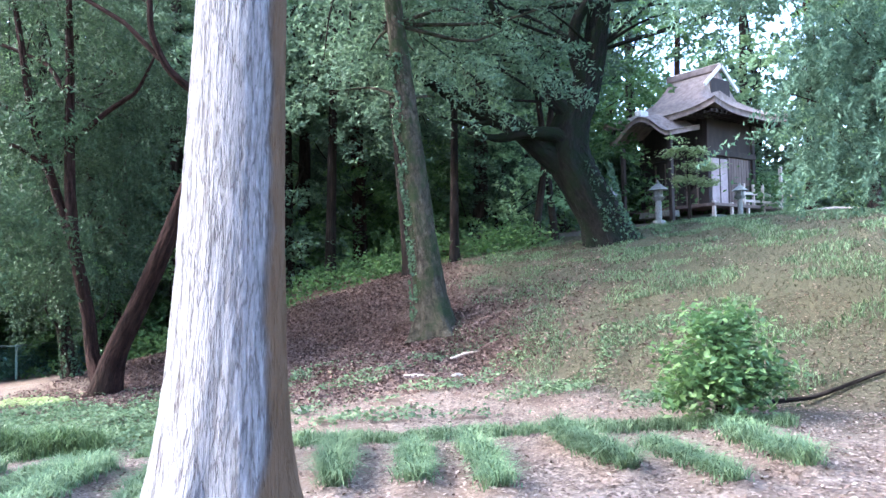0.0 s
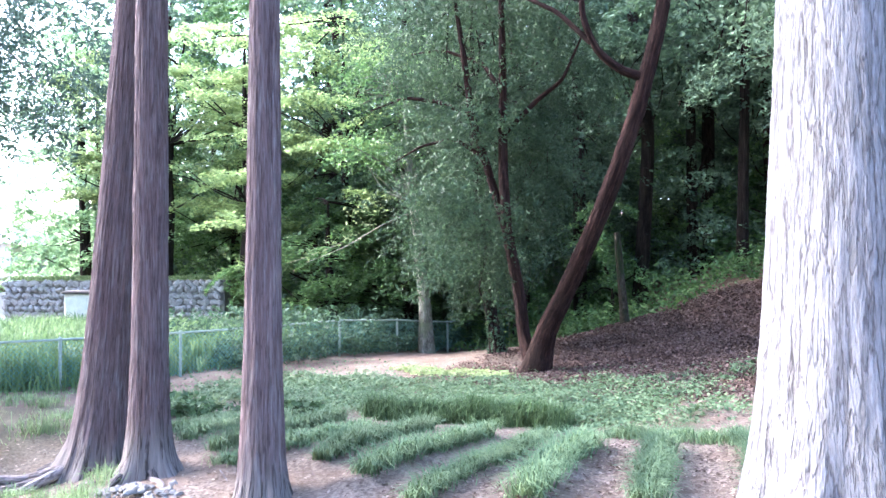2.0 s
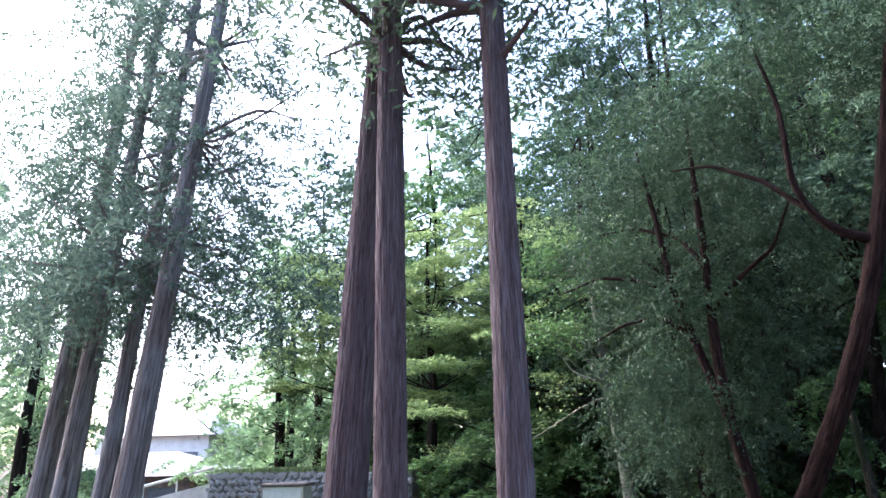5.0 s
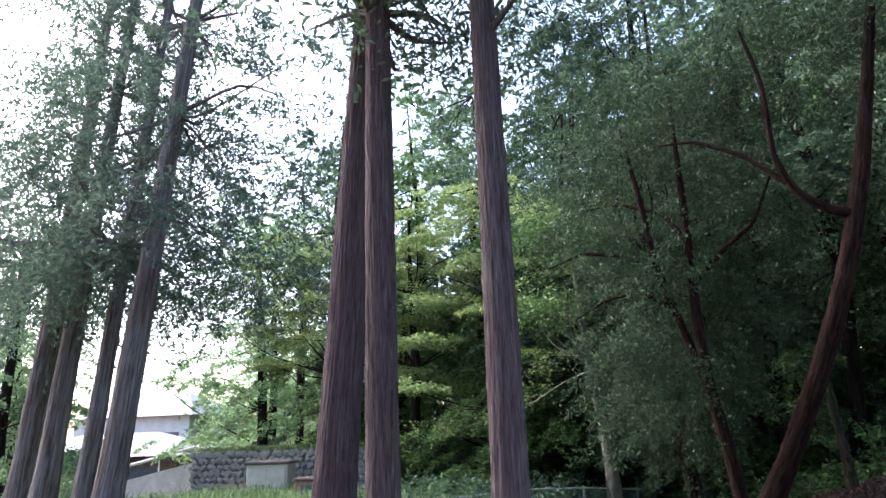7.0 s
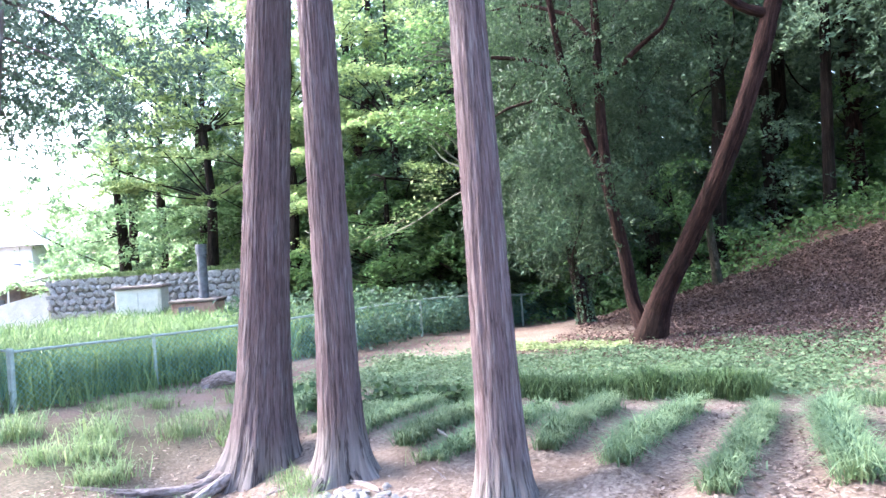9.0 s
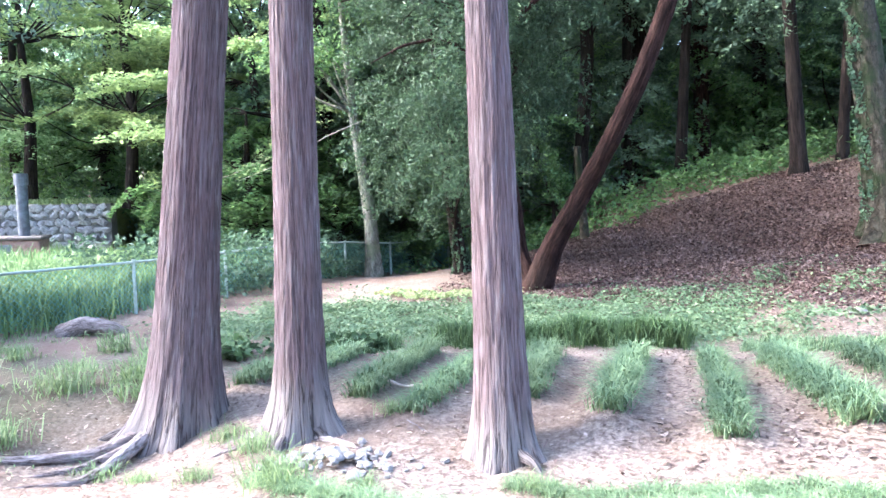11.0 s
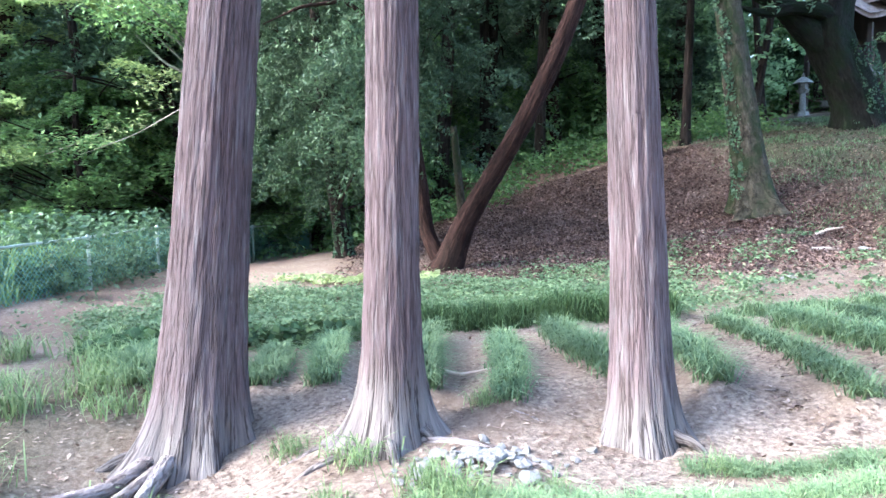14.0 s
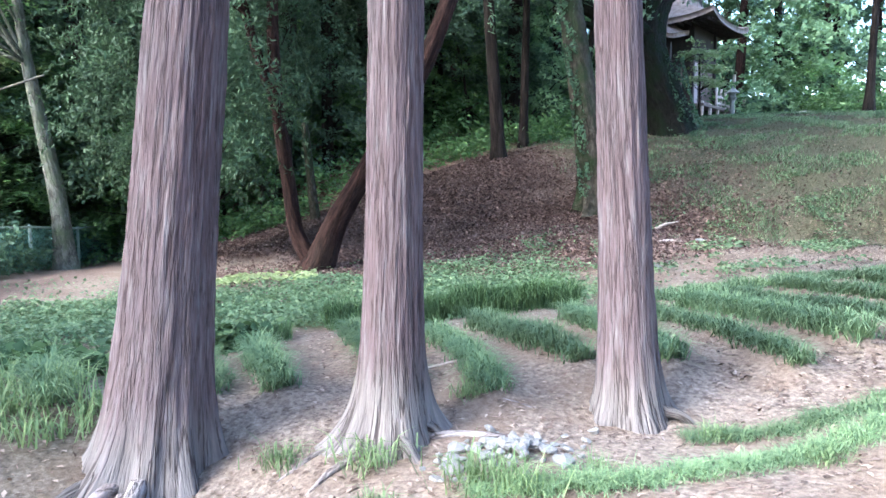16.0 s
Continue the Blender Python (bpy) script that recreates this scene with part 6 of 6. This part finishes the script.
# small leafy tree in front of the shrine and blue-grey drooping bush at its corner
tree("young_maple", [(6.30, 20.20, gz(6.3, 20.2) - 0.1), (6.30, 20.20, gz(6.3, 20.2) + 0.8), (6.25, 20.20, gz(6.3, 20.2) + 1.9)], [0.05, 0.04, 0.015], M_DARKBARK, "small yellow-green maple in front of the shrine",
     [((6.20, 20.10, gz(6.3, 20.2) + 1.9), (0.55, 0.5, 0.14)), ((6.65, 20.10, gz(6.3, 20.2) + 1.5), (0.6, 0.5, 0.12)), ((5.90, 20.10, gz(6.3, 20.2) + 1.2), (0.5, 0.4, 0.1)), ((6.50, 20.10, gz(6.3, 20.2) + 1.05), (0.6, 0.5, 0.1)), ((5.95, 20.10, gz(6.3, 20.2) + 2.3), (0.3, 0.3, 0.1))],
     M_YELLOW, 60, 30, 0.14, 0.1, 0.6, 0.7, 0.1, 0.3, seed=801, limbs=16, limb_r=0.012, flare=0.2, seg=10)
tree("drooping_bush", [(5.2, 24.6, gz(5.2, 24.6) - 0.1), (5.2, 24.6, gz(5.2, 24.6) + 1.0), (5.2, 24.6, gz(5.2, 24.6) + 2.0)], [0.06, 0.05, 0.02], M_DARKBARK, "blue-green bush with drooping leaves beside the shrine",
     [((5.2, 24.4, gz(5.2, 24.6) + 1.5), (0.7, 0.6, 0.6))], M_BLUECON, 70, 40, 0.16, 0.35, 0.25, 0.2, 1.2, 0.6, seed=802, limbs=12, limb_r=0.02, flare=0.2, seg=10)

# overhanging conifer beside the first steps
tree("overhanging_conifer", [(5.6, 9.0, gz(5.6, 9) - 0.2), (5.6, 9.0, 2.5), (5.5, 8.9, 5.5), (5.5, 8.9, 9)], [0.24, 0.2, 0.15, 0.04], M_REDBARK, "conifer with pale green drooping sprays overhanging the slope",
     [((4.4, 8.2, 3.8), (0.75, 0.7, 0.7)), ((4.6, 8.3, 4.6), (1.2, 0.9, 0.9)), ((3.55, 8.1, 3.3), (0.3, 0.3, 0.25)), ((4.05, 8.1, 2.8), (0.3, 0.35, 0.4)), ((4.6, 8.1, 2.85), (0.5, 0.5, 0.55)), ((4.9, 8.2, 3.4), (0.9, 0.7, 0.9)), ((5.3, 8.6, 6.0), (1.6, 1.4, 1.4)), ((3.1, 8.2, 4.75), (0.8, 0.6, 0.3))],
     M_FROND, 1100, 56, 0.05, 0.075, 0.3, 0.3, 0.8, 0.7, spray=0.42, shell=0.25, seed=811, limbs=60, limb_r=0.02, sag=0.05, flare=0.4, start=(0.2, 1.0))
# leafy shrub and edging log
tree("shrub", [(2.4, 7.25, gz(2.4, 7.25) - 0.05), (2.42, 7.25, gz(2.4, 7.25) + 0.4), (2.4, 7.25, gz(2.4, 7.25) + 0.8)], [0.03, 0.025, 0.01], M_DARKBARK, "rounded leafy green shrub at the foot of the slope",
     [((2.4, 7.25, gz(2.4, 7.25) + 0.62), (0.5, 0.45, 0.4)), ((2.25, 7.2, gz(2.4, 7.25) + 0.35), (0.42, 0.4, 0.3)), ((2.75, 7.3, gz(2.4, 7.25) + 0.42), (0.38, 0.35, 0.22)), ((2.5, 7.25, gz(2.4, 7.25) + 0.95), (0.35, 0.3, 0.25))],
     M_BROAD, 130, 36, 0.11, 0.085, 0.5, 0.5, 0.1, 0.7, seed=821, limbs=24, limb_r=0.012, flare=0.2, seg=10, category="shrub", group="shrubs")
root([(2.9, 7.75, 0.06), (3.6, 7.8, 0.06), (4.6, 7.75, 0.06), (5.6, 7.6, 0.06)], 0.03, 31, M_DARKBARK, "edging_log", "dark slim log laid along the slope")
# slim dark tree near the shrine seen from the end of the walk
tree("slim_tree", [(9.6, 17.0, gz(9.6, 17) - 0.1), (9.6, 17.0, gz(9.6, 17) + 1.5), (9.65, 17, gz(9.6, 17) + 4), (9.7, 17, gz(9.6, 17) + 6.5)], [0.13, 0.1, 0.085, 0.03], M_DARKBARK, "slim dark tree on the hillside",
     [((9.9, 17.2, 8.2), (1.6, 1.4, 1.0)), ((10.6, 17.2, 6.8), (1.0, 0.9, 0.5))], M_BROAD, 110, 45, 0.3, 0.12, 0.5, 0.5, 0.2, seed=831, limbs=24, limb_r=0.025)
# slim trunks between the ivy tree and the wood
for k, (x, y, dx, r0) in enumerate(((-1.35, 17.6, -0.08, 0.14), (-0.3, 18.6, 0.02, 0.1), (1.9, 19.8, 0.15, 0.09), (2.6, 20.6, -0.1, 0.09), (-3.8, 20.0, 0.03, 0.13), (-5.2, 21, 0.0, 0.14))):
    z0 = gz(x, y)
    tree("slim_tree", [(x, y, z0 - 0.1), (x + dx * 3, y, z0 + 3), (x + dx * 8, y, z0 + 8)], [r0 * 1.2, r0, r0 * 0.7], M_DARKBARK, "slim dark brown trunk at the edge of the wood", cedar_crown(x + dx * 7, y, z0 + 5, z0 + 11, 1.8), M_CONIFER, 90, 50, 0.4, 0.18, 0.35, 0.35, 0.4,
         seed=840 + k, seg=18, flare=0.4, limbs=12, strips=0.003, start=(0.8, 1.0), group="slim trees")


# a thin branch with yellow-green leaves reaching across from the fence
def twig_tree(name, line, r0, tips, mat, label, seed, per=30, sigma=0.16, size=0.09):
    L = np.array(line, float)
    t = thing(name, tuple(L[0]), label, "branch")
    part("stem", raw_mesh("stem", *tube(L - L[0], np.linspace(r0, r0 * 0.2, len(L)), 8, 0.12, 0.1, seed, close=False), True), M_DRYWOOD, t)
    r = np.random.default_rng(seed)
    C = (np.array(tips)[:, None] + r.normal(0, 1, (len(tips), per, 3)) * np.array([sigma, sigma, sigma * 0.45])).reshape(-1, 3) - L[0]
    V, Ft = leaves(C, size, 0.6, 0.7, 0.05, seed)
    part("foliage", raw_mesh("foliage", V, Ft), mat, t)["kind"] = "stuff"


twig_tree("leafy_branch", [(-11.2, 16.2, 3.0), (-11.8, 15.4, 2.6), (-12.6, 14.8, 2.0), (-13.4, 14.2, 1.6)], 0.02,
          [(-11.9, 15.3, 2.9), (-12.2, 15.1, 2.6), (-12.5, 14.9, 2.3), (-12.8, 14.6, 2.1), (-13.1, 14.4, 1.9), (-13.4, 14.2, 1.8), (-12.0, 15.2, 3.2), (-12.4, 15.0, 2.9)], M_YELLOW, "thin branch with sparse yellow-green leaves above the fence", 851, 26, 0.2, 0.1)
twig_tree("leafy_branch", [(-14.0, 16.5, 2.2), (-14.2, 15.3, 1.8), (-14.4, 14.4, 1.55)], 0.03,
          [(-14.0 - 0.25 * k % 1.3, 13.9 + 0.18 * (k % 5), 1.55 + 0.07 * (k % 4)) for k in range(14)], M_MAPLE, "flat spray of light green maple leaves", 852, 34, 0.22)

# ivy climbing the drooping conifer's foot, the oak and the mossy tree
for nm, ax_, h0, h1, rad, cnt, sd in (("climbing_ivy", (-8.55, 15.35, 0.0), dz, dz + 2.2, 0.26, 1600, 861), ("climbing_ivy", (3.6, 17.2, 0.0), oz, oz + 1.9, 0.72, 1300, 862), ("climbing_ivy", (-0.72, 13.8, 0.0), iz + 0.1, iz + 5.5, 0.41, 4200, 863)):
    r = np.random.default_rng(sd)
    z = r.uniform(h0, h1, cnt)
    a = r.uniform(-2.9, 0.5, cnt) if sd != 861 else r.uniform(0, 6.28, cnt)
    f = (z - h0) / (h1 - h0)
    off = {861: (-0.2, -0.1), 862: (-0.55, 0.0), 863: (-0.62, 0.66)}[sd]
    P = np.stack([ax_[0] + off[0] * f + rad * (0.62 + 0.38 * np.exp(-f * 6)) * np.cos(a), ax_[1] + off[1] * f + rad * (0.62 + 0.38 * np.exp(-f * 6)) * np.sin(a), z], 1)
    P = P[wave_noise(a * 1.2, z, 1.1, sd) > -0.12]
    solid(nm, raw_mesh(nm, *leaves(P, 0.07, 0.8, 0.2, 0.5, sd)), M_DARKLEAF, "dark ivy leaves climbing a trunk", "ivy", "climbing ivy", "stuff")
